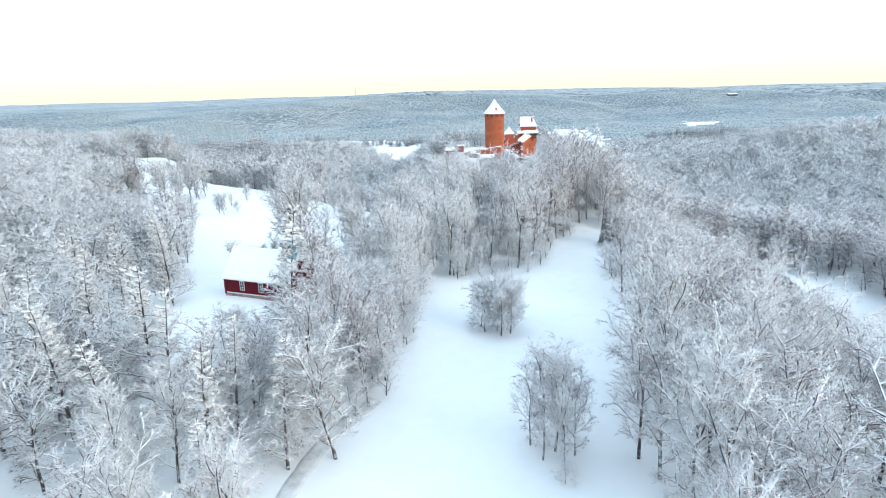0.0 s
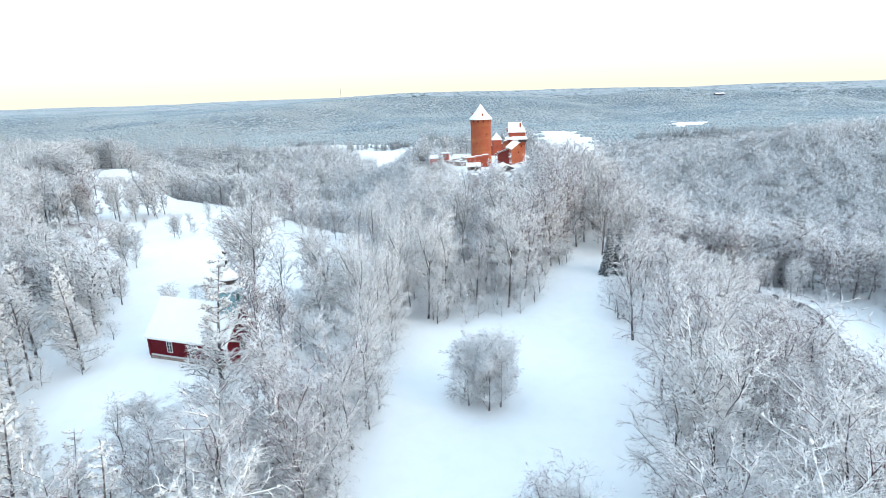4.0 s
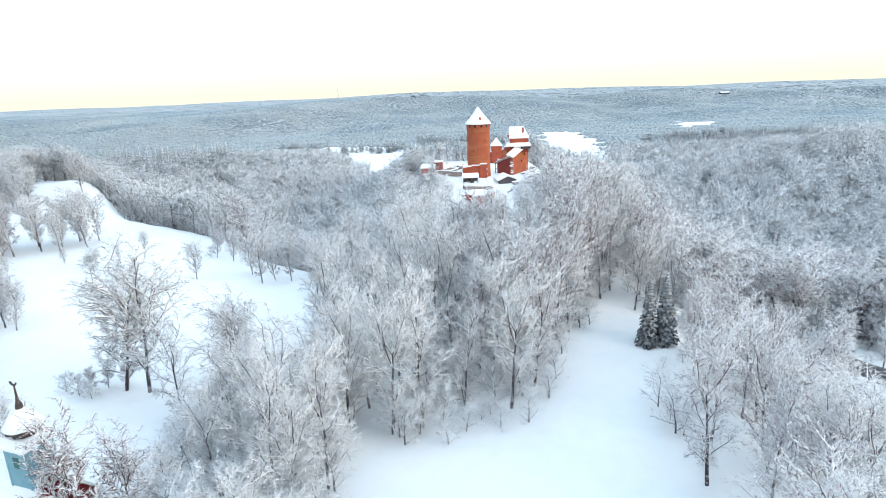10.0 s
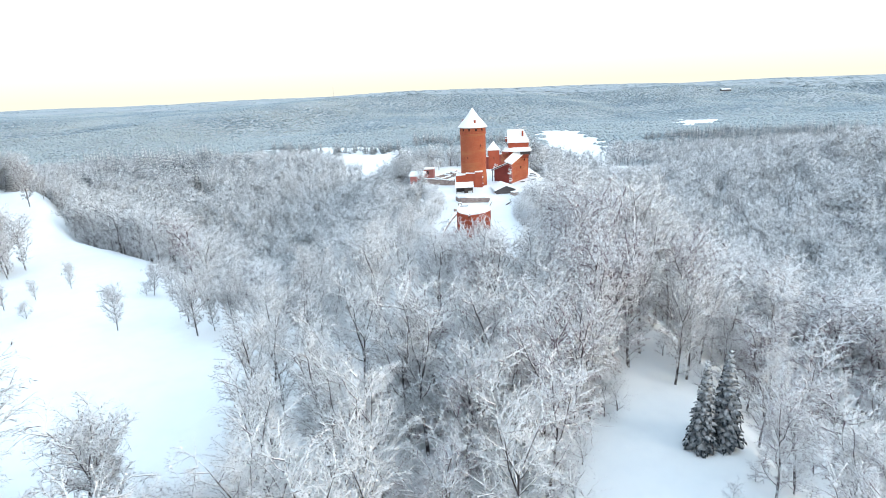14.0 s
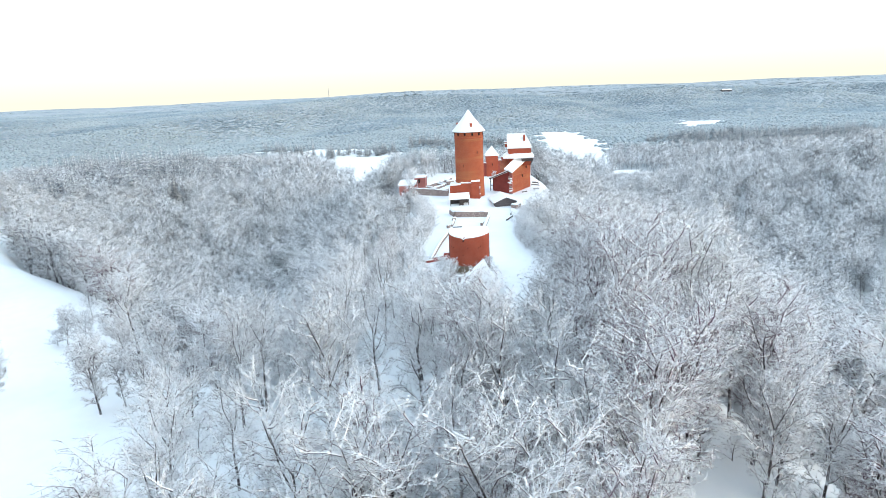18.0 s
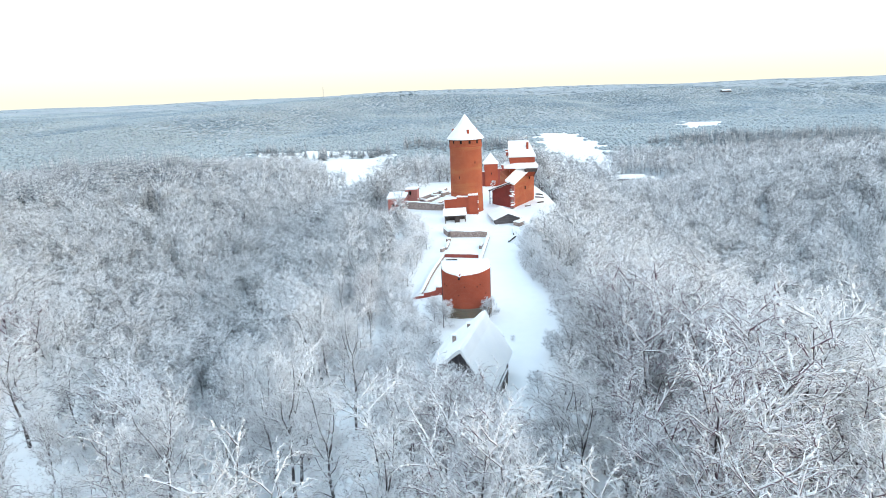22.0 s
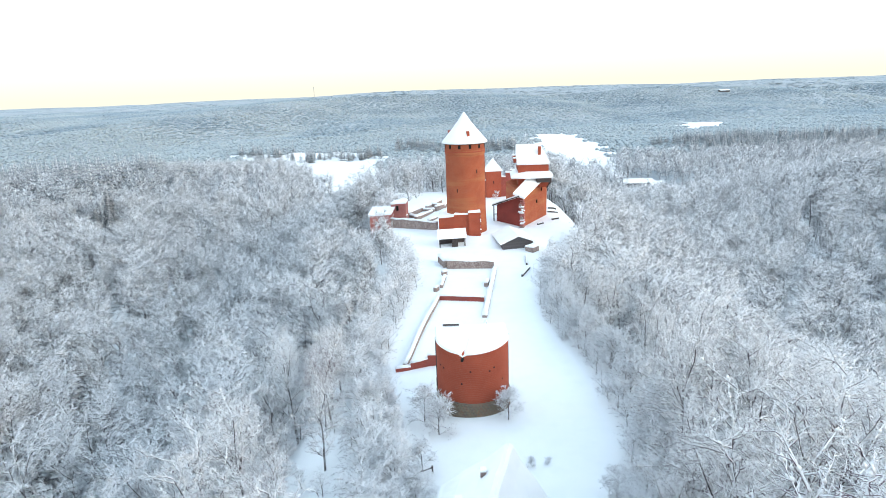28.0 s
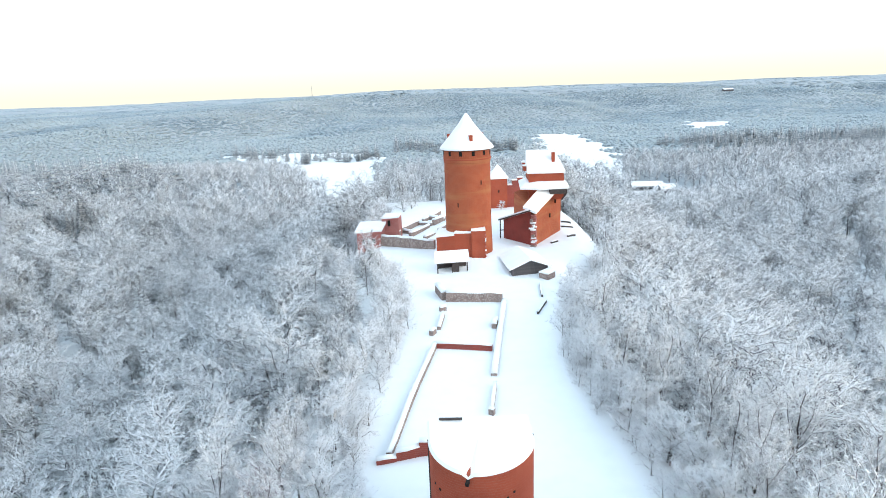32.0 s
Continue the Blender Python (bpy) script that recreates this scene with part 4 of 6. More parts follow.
def gate_house():
    """The entrance house below the half-round tower: one steep roof under smooth snow, its western slope longer than the eastern."""
    ax = Vector((0.325, 0.946))
    ac = Vector((ax.y, -ax.x))
    near, length, ze, zr = Vector((26.7, 257.9)), 16.0, 5.3, 11.8
    east, west = 4.4, 12.0

    # a runs along the house, c across it from the eastern eave
    def at(a, c):
        return near + ax * a + ac * c

    g = min(z_at(*at(a, c)) for a in (0, length) for c in (0, -west))
    t = thing("gate_house", Matrix.Translation((0, 0, 0)), "gate house with weathered plank walls under a steep smooth snowy roof", "house")
    plan = [tuple(at(0, 0)), tuple(at(length, 0)), tuple(at(length, -east)), tuple(at(length, -west + 1)), tuple(at(0, -west + 1)), tuple(at(0, -east))]
    zw = ze + 0.9
    part("wall", prism(plan, g - 2, [ze, ze, zr - 0.25, zw, zw, zr - 0.25]), GREY_WOOD, t, "dark weathered walls")
    # the roof: two slopes with a rounded blanket of snow, sagging a little between its ends
    over, thick, n = 0.7, 0.55, 10
    prof = [(0.75, ze - 1.0), (0.8, ze - 0.62), (0.3, ze + 0.2), (-1.6, ze + 3.0), (-3.2, ze + 5.1), (-east + 0.35, zr + thick - 0.3), (-east, zr + thick), (-east - 0.5, zr + thick - 0.25), (-7.0, zr - 1.7), (-9.6, zr - 3.6), (-west + 0.2, ze + 0.75), (-west - 0.3, ze + 0.4), (-west - 0.2, ze + 0.05), (-east, zr - 0.05)]
    bm = bmesh.new()
    rings = []
    for k in range(n + 1):
        a = -over + (length + 2 * over) * k / n
        sag = -0.14 * math.sin(math.pi * k / n)
        rings.append([bm.verts.new((*at(a, c + 0.05 * math.sin(k * 2.3 + c)), z + sag + 0.05 * math.sin(k * 1.7 + c * 2))) for c, z in prof])
    m = len(prof)
    for k in range(n):
        for i in range(m):
            bm.faces.new((rings[k][i], rings[k][(i + 1) % m], rings[k + 1][(i + 1) % m], rings[k + 1][i]))
    bm.faces.new(rings[0][::-1])
    bm.faces.new(rings[-1])
    part("roof", bm, ROOF_SNOW, t, "steep roof under smooth snow")
    part("eave_board", bar(bmesh.new(), (*at(-0.6, 0.62), ze - 1.0), (*at(length + 0.6, 0.62), ze - 1.0), 0.14, 0.3), DARK_WOOD, t)
    turn = Matrix.Rotation(math.atan2(ax.y, ax.x), 4, "Z")
    for i in range(21):
        p = at((i + 0.5) * length / 21, 0)
        part("board", boxed(-0.36, 0.36, -0.08, 0.02, g - 0.5, ze - 0.6), GREY_WOOD, t, at=Matrix.Translation((p.x, p.y, 0)) @ turn)
    p = at(length * 0.35, 0)
    part("door", boxed(-1.2, 1.2, -0.14, 0.05, -0.2, 2.6), DARK_WOOD, t, "dark plank door", at=Matrix.Translation((p.x, p.y, g)) @ turn)
    turn = Matrix.Rotation(math.atan2(ac.y, ac.x), 4, "Z")
    for i in range(14):
        c = -0.4 - i * (west - 1.8) / 13
        top = ze + (zr - ze) * min(1.0, -c / east) if -c < east else zr - (zr - zw) * (-c - east) / (west - 1 - east)
        p = at(0, c)
        part("board", boxed(-0.36, 0.36, -0.08, 0.02, g - 0.5, top - 0.45), GREY_WOOD, t, at=Matrix.Translation((p.x, p.y, 0)) @ turn)
    for name, a, c, z0, z1, cap in (("chimney", 9.2, -8.2, 7.6, 10.2, 0.42), ("vent", 13.2, -6.6, 9.4, 11.0, 0.36)):
        p = at(a, c)
        o = part(name, boxed(-cap + 0.08, cap - 0.08, -cap + 0.08, cap - 0.08, z0, z1), RUIN, t, "small grey " + name, at=Matrix.Translation((p.x, p.y, 0)))
        part("snow_cap", boxed(-cap, cap, -cap, cap, z1, z1 + 0.28, bevel=0.1), ROOF_SNOW, o)


def palisade():
    """A dark board fence along the gate house's yard side."""
    a, b = Vector((28.7, 261.2)), Vector((31.2, 268.2))
    t = thing("palisade", Matrix.Translation((a.x, a.y, z_at(*a))), "dark weathered board fence beside the gate house", "fence")
    d = (b - a).normalized()
    n = 12
    for k in range(n):
        p = a.lerp(b, (k + 0.5) / n) - a
        m = Matrix.Translation((p.x, p.y, 0)) @ Matrix.Rotation(math.atan2(d.y, d.x), 4, "Z")
        part("board", boxed(-0.29, 0.29, -0.06, 0.06, -0.8, 2.5 + 0.12 * math.sin(k * 2.3), bevel=0.02), DARK_WOOD, t, at=m)
    part("rail", bar(bmesh.new(), (0.12, -0.05, 1.9), (b.x - a.x + 0.12, b.y - a.y - 0.05, 1.9), 0.14), GREY_WOOD, t)
    part("snow_cap", bar(bmesh.new(), (0, 0, 2.72), (b.x - a.x, b.y - a.y, 2.72), 0.3, 0.18), ROOF_SNOW, t)


def post_fence():
    """A row of posts with one rail, half sunk in the snow."""
    a, b = Vector((9.5, 282.8)), Vector((19.4, 287.5))
    t = thing("post_fence", Matrix.Translation((a.x, a.y, z_at(*a))), "short timber posts with a snowy rail below the tower", "fence")
    for k in range(5):
        p = a.lerp(b, k / 4)
        z = z_at(*p) - z_at(*a)
        part("post", boxed(p.x - a.x - 0.12, p.x - a.x + 0.12, p.y - a.y - 0.12, p.y - a.y + 0.12, z - 0.4, z + 1.15, bevel=0.03), DARK_WOOD, t)
        part("post_cap", boxed(p.x - a.x - 0.15, p.x - a.x + 0.15, p.y - a.y - 0.15, p.y - a.y + 0.15, z + 1.153, z + 1.3, bevel=0.05), ROOF_SNOW, t)
        if k:
            q = a.lerp(b, (k - 1) / 4)
            part("rail", bar(bmesh.new(), (q.x - a.x, q.y - a.y, z_at(*q) - z_at(*a) + 0.8), (p.x - a.x, p.y - a.y, z + 0.8), 0.12), GREY_WOOD, t)


def west_house():
    g = z_at(4, 428)
    t = thing("castle_outbuilding", Matrix.Translation((0, 0, g)), "low red brick outbuilding on the court's edge, snow on its roof", "building")
    poly = [(1.0, 425.8), (8.0, 427.0), (9.2, 434.0), (2.0, 433.4)]
    part("wall", prism(poly, -5, [6.2, 6.2, 7.2, 7.2]), PINK_BRICK, t)
    part("roof", prism([(0.4, 425.2), (8.6, 426.4), (9.8, 434.6), (1.4, 434.2)], [6.22, 6.22, 7.22, 7.22], [6.8, 6.8, 7.9, 7.9]), ROOF_SNOW, t)
    b = [(8.3, 433.4), (13.6, 434.0), (14.4, 440.0), (9.4, 439.6)]
    part("rear_wall", prism(b, -4, 8.6), PINK_BRICK, t)
    snow_cap(b, 8.62, 0.5, t)
    part("opening", boxed(10.2, 11.0, 433.2, 434.2, 6.2, 8.0), HOLE, t, "dark opening")
    for x, z in ((3.0, 3.4), (6.0, 3.4)):
        w = part("window", boxed(x - 0.45, x + 0.45, -0.2, 0.4, z - 0.7, z + 0.6), HOLE, t, at=Matrix.Translation((0, 425.8 + (x - 1.0) * 0.171, 0)))
        part("sill", boxed(x - 0.6, x + 0.6, -0.35, 0.1, z - 0.85, z - 0.703), ROOF_SNOW, w)


great_tower()
west_block()
half_round_tower()
shed_and_barn()
gate_house()
post_fence()
palisade()
west_house()
# walls and ruins of the court
low_wall((8.4, 428.4), (24.6, 421.0), 1.6, 3.2, RUIN, "old grey-brown curtain wall with snow along its top", "curtain_wall", (1.0, 0.9))
low_wall((26.0, 380.0), (39.0, 378.0), 1.4, 2.2, RUIN, "grey stone wall across the court under deep snow", "court_wall", cap=0.6)
low_wall((25.6, 380.6), (24.2, 386.6), 1.4, 1.9, RUIN, "ruined stone wall end under snow", "court_wall", cap=0.6)
low_wall((22.8, 354.6), (33.4, 352.0), 0.8, 1.15, OLD_BRICK, "low red brick wall across the court, snow on top", "court_wall")
low_wall((15.0, 321.6), (22.6, 354.8), 0.8, 1.0, RUIN, "long low wall along the court's edge, half buried in snow", "court_wall")
low_wall((13.3, 320.6), (16.1, 320.9), 0.9, 0.8, OLD_BRICK, "low red brick wall step with snow", "brick_wall")
low_wall((16.1, 321.0), (19.4, 321.2), 0.9, 1.5, OLD_BRICK, "red brick wall with snow on top", "brick_wall")
low_wall((19.4, 321.2), (21.6, 321.0), 0.9, 2.3, OLD_BRICK, "taller end of a red brick wall with snow", "brick_wall")
low_wall((39.2, 377.0), (32.4, 341.8), 1.1, 0.6, RUIN, "low foundation wall buried under a ridge of snow", "foundation_wall", cap=0.45)
low_wall((32.2, 338.4), (30.6, 330.2), 0.6, 0.9, RUIN, "short dark foundation wall in the snow", "foundation_wall", cap=0.15)
low_wall((30.2, 329.8), (30.9, 329.3), 0.7, 1.1, RUIN, "stub of a stone pillar in the snow", "stone_stub", cap=0.15)
low_wall((35.0, 362.2), (35.9, 366.0), 1.0, 1.1, RUIN, "stub of a ruined stone wall in the snow", "stone_stub", cap=0.3)
low_wall((23.6, 363.0), (24.9, 371.0), 0.8, 0.8, RUIN, "broken low wall in the snow", "foundation_wall", cap=0.3)
low_wall((21.9, 360.2), (22.7, 361.6), 0.9, 1.2, RUIN, "stub of a ruined stone wall in the snow", "stone_stub", cap=0.3)
low_wall((24.2, 373.6), (25.6, 374.2), 0.8, 1.0, RUIN, "stub of a ruined stone wall in the snow", "stone_stub", cap=0.4)
low_wall((50.0, 389.0), (48.6, 379.6), 0.4, 0.6, DARK_WOOD, "snow-covered timber rail along the path", "rail", cap=0.12, category="rail")
low_wall((48.8, 376.2), (45.4, 368.8), 0.4, 0.6, DARK_WOOD, "snow-covered timber rail along the path", "rail", cap=0.12, category="rail")
for a, b, h, e in (((12.6, 441.0), (20.0, 456.0), 1.9, (1.2, 0.7)), ((21.4, 459.0), (28.0, 471.0), 1.3, (0.8, 1.2)), ((17.0, 437.6), (23.4, 450.6), 1.5, (1.0, 0.6)), ((25.0, 453.0), (30.6, 464.0), 1.6, (1.3, 0.8)),
                   ((21.6, 433.6), (25.2, 441.0), 1.0, (1.0, 0.5)), ((26.6, 444.0), (31.4, 452.0), 1.4, (0.7, 1.2)), ((14.4, 444.6), (18.6, 441.4), 1.2, (1.0, 0.7)), ((19.6, 455.4), (24.4, 452.2), 1.0, (0.7, 1.2)), ((23.6, 463.0), (29.4, 460.0), 1.5, (1.0, 0.6)), ((10.4, 437.0), (14.0, 435.4), 2.2, (1.0, 1.3))):
    low_wall(a, b, 1.0, h, RUIN, "broken row of ruined stone foundations capped with snow", "ruined_foundation", e, cap=0.5)
for k, (a, b) in enumerate((((69.1, 447.4), (72.3, 446.7)), ((67.6, 441.0), (71.6, 440.6)), ((66.4, 427.6), (69.2, 429.0)), ((59.8, 421.0), (62.2, 422.6)))):
    low_wall(a, b, 0.5, 0.6, DARK_WOOD, "dark timber edging beside the keep", "timber_edge", cap=0.1, category="edging")


# ---- far buildings in the valley, and a mast on the far ridge ----
def far_house(x, y, length, width, turn, label):
    g = z_at(x, y)
    t = thing("valley_house", Matrix.Translation((x, y, g)) @ Matrix.Rotation(radians(turn), 4, "Z"), label, "house", "houses down in the valley")
    poly = [(-length / 2, -width / 2), (length / 2, -width / 2), (length / 2, width / 2), (-length / 2, width / 2)]
    part("wall", gabled_walls(poly, -2, 5.0, 8.0, 1), GREY_WOOD, t)
    gable_roof(poly, 5.0, 8.0, 1, t, 0.8, 0.6)
    for i in range(int(length / 5)):
        a = -length / 2 + 2.5 + i * 5
        part("window", boxed(a - 0.8, a + 0.8, -width / 2 - 0.06, -width / 2 + 0.02, 1.4, 3.2), GLASS_DARK, t)
    return t


far_house(243, 821, 29, 13, -8, "long grey house under a white roof in the valley")
far_house(254, 800, 15, 10, 12, "small grey house under a white roof in the valley")
far_house(1110, 2360, 34, 18, 0, "far white-roofed hall on the plain")
g_mast = z_at(-350, 2450)
mast = thing("radio_mast", Matrix.Translation((-350, 2450, g_mast)), "thin grey lattice mast on the far wooded ridge", "mast")
for k in range(3):
    a = 2 * math.pi * k / 3
    part("leg", bar(bmesh.new(), (1.3 * math.cos(a), 1.3 * math.sin(a), -2), (0.25 * math.cos(a), 0.25 * math.sin(a), 40), 0.35), MAST, mast)
for z in range(4, 60, 8):
    part("brace", lathe([(1.35 * (1 - z / 75), z), (1.5 * (1 - z / 75), z), (1.5 * (1 - z / 75), z + 0.4), (1.35 * (1 - z / 75), z + 0.4)], 3), MAST, mast)


# ---- the wooden church ----
def church():
    u, v = Vector((0.936, -0.351)), Vector((0.351, 0.936))
    c = Vector((-34.2, 121.3))
    length, width = 17.0, 9.6
    # local axes: x along the long wall from the far end, y across, z from the ground
    g = 6.1
    m = Matrix.Translation((*(c - u * length), g)) @ Matrix.Rotation(math.atan2(u.y, u.x), 4, "Z")
    t = thing("church", m, "dark red wooden church with a snowy roof and a teal steeple", "church")
    poly = [(0, 0), (length, 0), (length, width), (0, width)]
    part("plinth", prism([(-0.15, -0.15), (length + 0.15, -0.15), (length + 0.15, width + 0.15), (-0.15, width + 0.15)], -2.5, 0.5), RUIN, t, "grey stone plinth")
    part("wall", gabled_walls(poly, 0.5, 4.4, 9.6, 1), RED_WOOD, t)
    gable_roof(poly, 4.4, 9.6, 1, t, 0.55, 0.5, label="steep roof under smooth snow")
    part("eave_board", boxed(-0.1, length + 0.1, -0.14, -0.02, 4.05, 4.3), DARK_WOOD, t)
    part("base_board", boxed(-0.1, length + 0.1, -0.2, -0.02, 0.5, 0.75), WHITE_PAINT, t, "pale base board")
    # board-and-batten cladding on the long wall and the gable
    for i in range(56):
        x = 0.15 + i * (length - 0.3) / 55
        part("batten", boxed(x - 0.035, x + 0.035, -0.07, 0.0, 0.76, 4.04), RED_WOOD, t)
    for i in range(31):
        y = 0.15 + i * (width - 0.3) / 30
        top = 4.4 + 5.2 * (1 - abs(y / width - 0.5) * 2) - 0.2
        part("batten", boxed(length, length + 0.07, y - 0.035, y + 0.035, 0.5, top), RED_WOOD, t)
    for x, y in ((-0.02, -0.02), (length + 0.02, -0.02), (length + 0.02, width + 0.02), (-0.02, width + 0.02)):
        part("corner_post", boxed(x - 0.22, x + 0.22, y - 0.22, y + 0.22, 0.3, 4.3), WHITE_PAINT if x > 1 else RED_WOOD, t, "pale corner post" if x > 1 else "")
    for x in (4.6, 9.6, 14.6):
        w = part("window", boxed(x - 0.5, x + 0.5, -0.09, -0.03, 1.5, 3.5), GLASS_DARK, t, "dark window glass")
        for a in ((x - 0.6, x - 0.5, 1.4, 3.6), (x + 0.5, x + 0.6, 1.4, 3.6), (x - 0.5, x + 0.5, 3.45, 3.6), (x - 0.5, x + 0.5, 1.4, 1.55)):
            part("frame", boxed(a[0], a[1], -0.16, 0.02, a[2], a[3]), WHITE_PAINT, w, "white window frame")
        part("bar", boxed(x - 0.04, x + 0.04, -0.13, -0.09, 1.55, 3.45), WHITE_PAINT, w)
        for z in (2.1, 2.8):
            part("bar", boxed(x - 0.5, x + 0.5, -0.125, -0.09, z - 0.035, z + 0.035), WHITE_PAINT, w)
    d = part("door", boxed(length + 0.02, length + 0.12, width / 2 - 1, width / 2 + 1, 0.4, 3.2), DARK_WOOD, t, "dark church door")
    part("frame", boxed(length + 0.02, length + 0.16, width / 2 - 1.2, width / 2 - 1.003, 0.4, 3.4), WHITE_PAINT, d)
    part("frame", boxed(length + 0.02, length + 0.16, width / 2 + 1.003, width / 2 + 1.2, 0.4, 3.4), WHITE_PAINT, d)
    # steeple
    sx, sy = length - 1.6, width / 2
    st = part("steeple", boxed(sx - 1.5, sx + 1.5, sy - 1.5, sy + 1.5, 7.0, 13.0), TEAL, t, "teal boarded steeple")
    for k in range(4):
        mm = Matrix.Translation((sx, sy, 11.4)) @ Matrix.Rotation(k * math.pi / 2, 4, "Z")
        part("louvre", boxed(1.48, 1.56, -0.4, 0.4, -0.6, 0.6), GREEN_METAL, st, "green louvred opening", at=mm)
        for e in (-1, 1):
            part("corner_board", boxed(1.5, 1.56, e * 1.4 - 0.12, e * 1.4 + 0.12, -4.2, 1.55), TEAL, st, at=mm)
    mm = Matrix.Translation((sx, sy, 0)) @ Matrix.Rotation(math.pi / 4, 4, "Z")
    part("skirt", lathe([(2.1, 12.9), (2.8, 12.95), (2.8, 13.2), (1.9, 13.9), (0, 14.0)], 4), ROOF_SNOW, st, "snow on the steeple's skirt", at=mm)
    mm = Matrix.Translation((sx, sy, 0))
    part("lantern", lathe([(1.25, 13.8), (1.25, 14.5), (1.85, 14.55), (1.9, 14.85), (0, 14.9)], 8), DARK_WOOD, st, "dark lantern under the cap", at=mm)
    part("cap", lathe([(1.85, 14.8), (1.85, 15.0), (1.5, 15.5), (1.15, 15.95), (0.7, 16.3), (0.4, 16.75), (0, 16.9)], 16), ROOF_SNOW, st, "snowy bell-shaped cap", smooth=True, at=mm)
    part("spire", lathe([(0.4, 16.5), (0.34, 17.1), (0.14, 17.7), (0.06, 19.3), (0, 19.3)], 8), DARK_WOOD, st, "thin dark spire", at=mm)
    bm = bmesh.new()
    bmesh.ops.create_icosphere(bm, subdivisions=2, radius=0.2)
    part("ball", bm, DARK_WOOD, st, at=Matrix.Translation((sx, sy, 17.8)))
    bm = bmesh.new()
    out = [(-0.5, 0.12), (-0.15, 0.0), (0.2, 0.02), (0.35, 0.25), (0.5, 0.3), (0.36, 0.46), (0.2, 0.3), (-0.1, 0.2), (-0.4, 0.5), (-0.6, 0.4)]
    f0 = [bm.verts.new((x, -0.03, z)) for x, z in out]
    f1 = [bm.verts.new((x, 0.03, z)) for x, z in out]
    bm.faces.new(f0)
    bm.faces.new(f1[::-1])
    for i in range(len(out)):
        bm.faces.new((f0[i], f1[i], f1[(i + 1) % len(out)], f0[(i + 1) % len(out)]))
    part("weathercock", bm, DARK_WOOD, st, "dark weathercock", at=Matrix.Translation((sx, sy, 19.2)))


church()


# ---- trees ----
class Twigs:
    """Gathers tapered branches as one list of vertices and faces."""

    def __init__(self, seed):
        self.v, self.f, self.m, self.r = [], [], [], random.Random(seed)

    def tube(self, pts, radii, sides, mi=0):
        v, f = self.v, self.f
        prev = None
        for i, (p, r) in enumerate(zip(pts, radii)):
            if i == len(pts) - 1 and r < 0.03:
                v.append(tuple(p))
                k = len(v) - 1
                for a in range(sides):
                    f.append((prev + a, prev + (a + 1) % sides, k))
                    self.m.append(mi)
                return
            d = (pts[min(i + 1, len(pts) - 1)] - pts[max(i - 1, 0)]).normalized()
            s = d.cross(Vector((0.31, 0.17, 0.93)))
            s = s.normalized() if s.length > 0.05 else Vector((1, 0, 0))
            u = s.cross(d)
            start = len(v)
            for a in range(sides):
                w = 2 * math.pi * a / sides
                v.append(tuple(p + (s * math.cos(w) + u * math.sin(w)) * r))
            if prev is not None:
                for a in range(sides):
                    b = (a + 1) % sides
                    f.append((prev + a, prev + b, start + b, start + a))
                    self.m.append(mi)
            prev = start

    def snow_line(self, pts, radii):
        """Snow lying along the upper side of a branch, thinner where the branch is steep."""
        up, rr = [], []
        for i, (p, r) in enumerate(zip(pts, radii)):
            d = (pts[min(i + 1, len(pts) - 1)] - pts[max(i - 1, 0)]).normalized()
            flat = math.hypot(d.x, d.y)
            k = (r * 0.62 + 0.026) * (0.2 + 0.8 * flat) * self.r.uniform(0.6, 1.3)
            up.append(p + Vector((0, 0, r * 0.55 + k * 0.5)))
            rr.append(k if i < len(pts) - 1 else 0.0)
        self.tube(up, rr, 3, 2)

    def lump(self, p, d, l, r):
        """A cushion of snow lying in a fork or along a twig."""
        s = d.cross(Vector((0.1, 0.07, 0.99)))
        s = s.normalized() * r if s.length > 0.05 else Vector((r, 0, 0))
        p = p + Vector((0, 0, r * 0.5))
        k = len(self.v)
        self.v += [tuple(q) for q in (p - d * l, p + d * l, p + s, p + Vector((0, 0, r * 0.9)), p - s, p - Vector((0, 0, r * 0.5)))]
        for a, b in ((2, 3), (3, 4), (4, 5), (5, 2)):
            self.f += [(k, k + b, k + a), (k + 1, k + a, k + b)]
            self.m += [2, 2]

    def mesh(self, name, mats):
        me = mesh_of(name, self.v, self.f, mats, True)
        me.polygons.foreach_set("material_index", self.m)
        return me


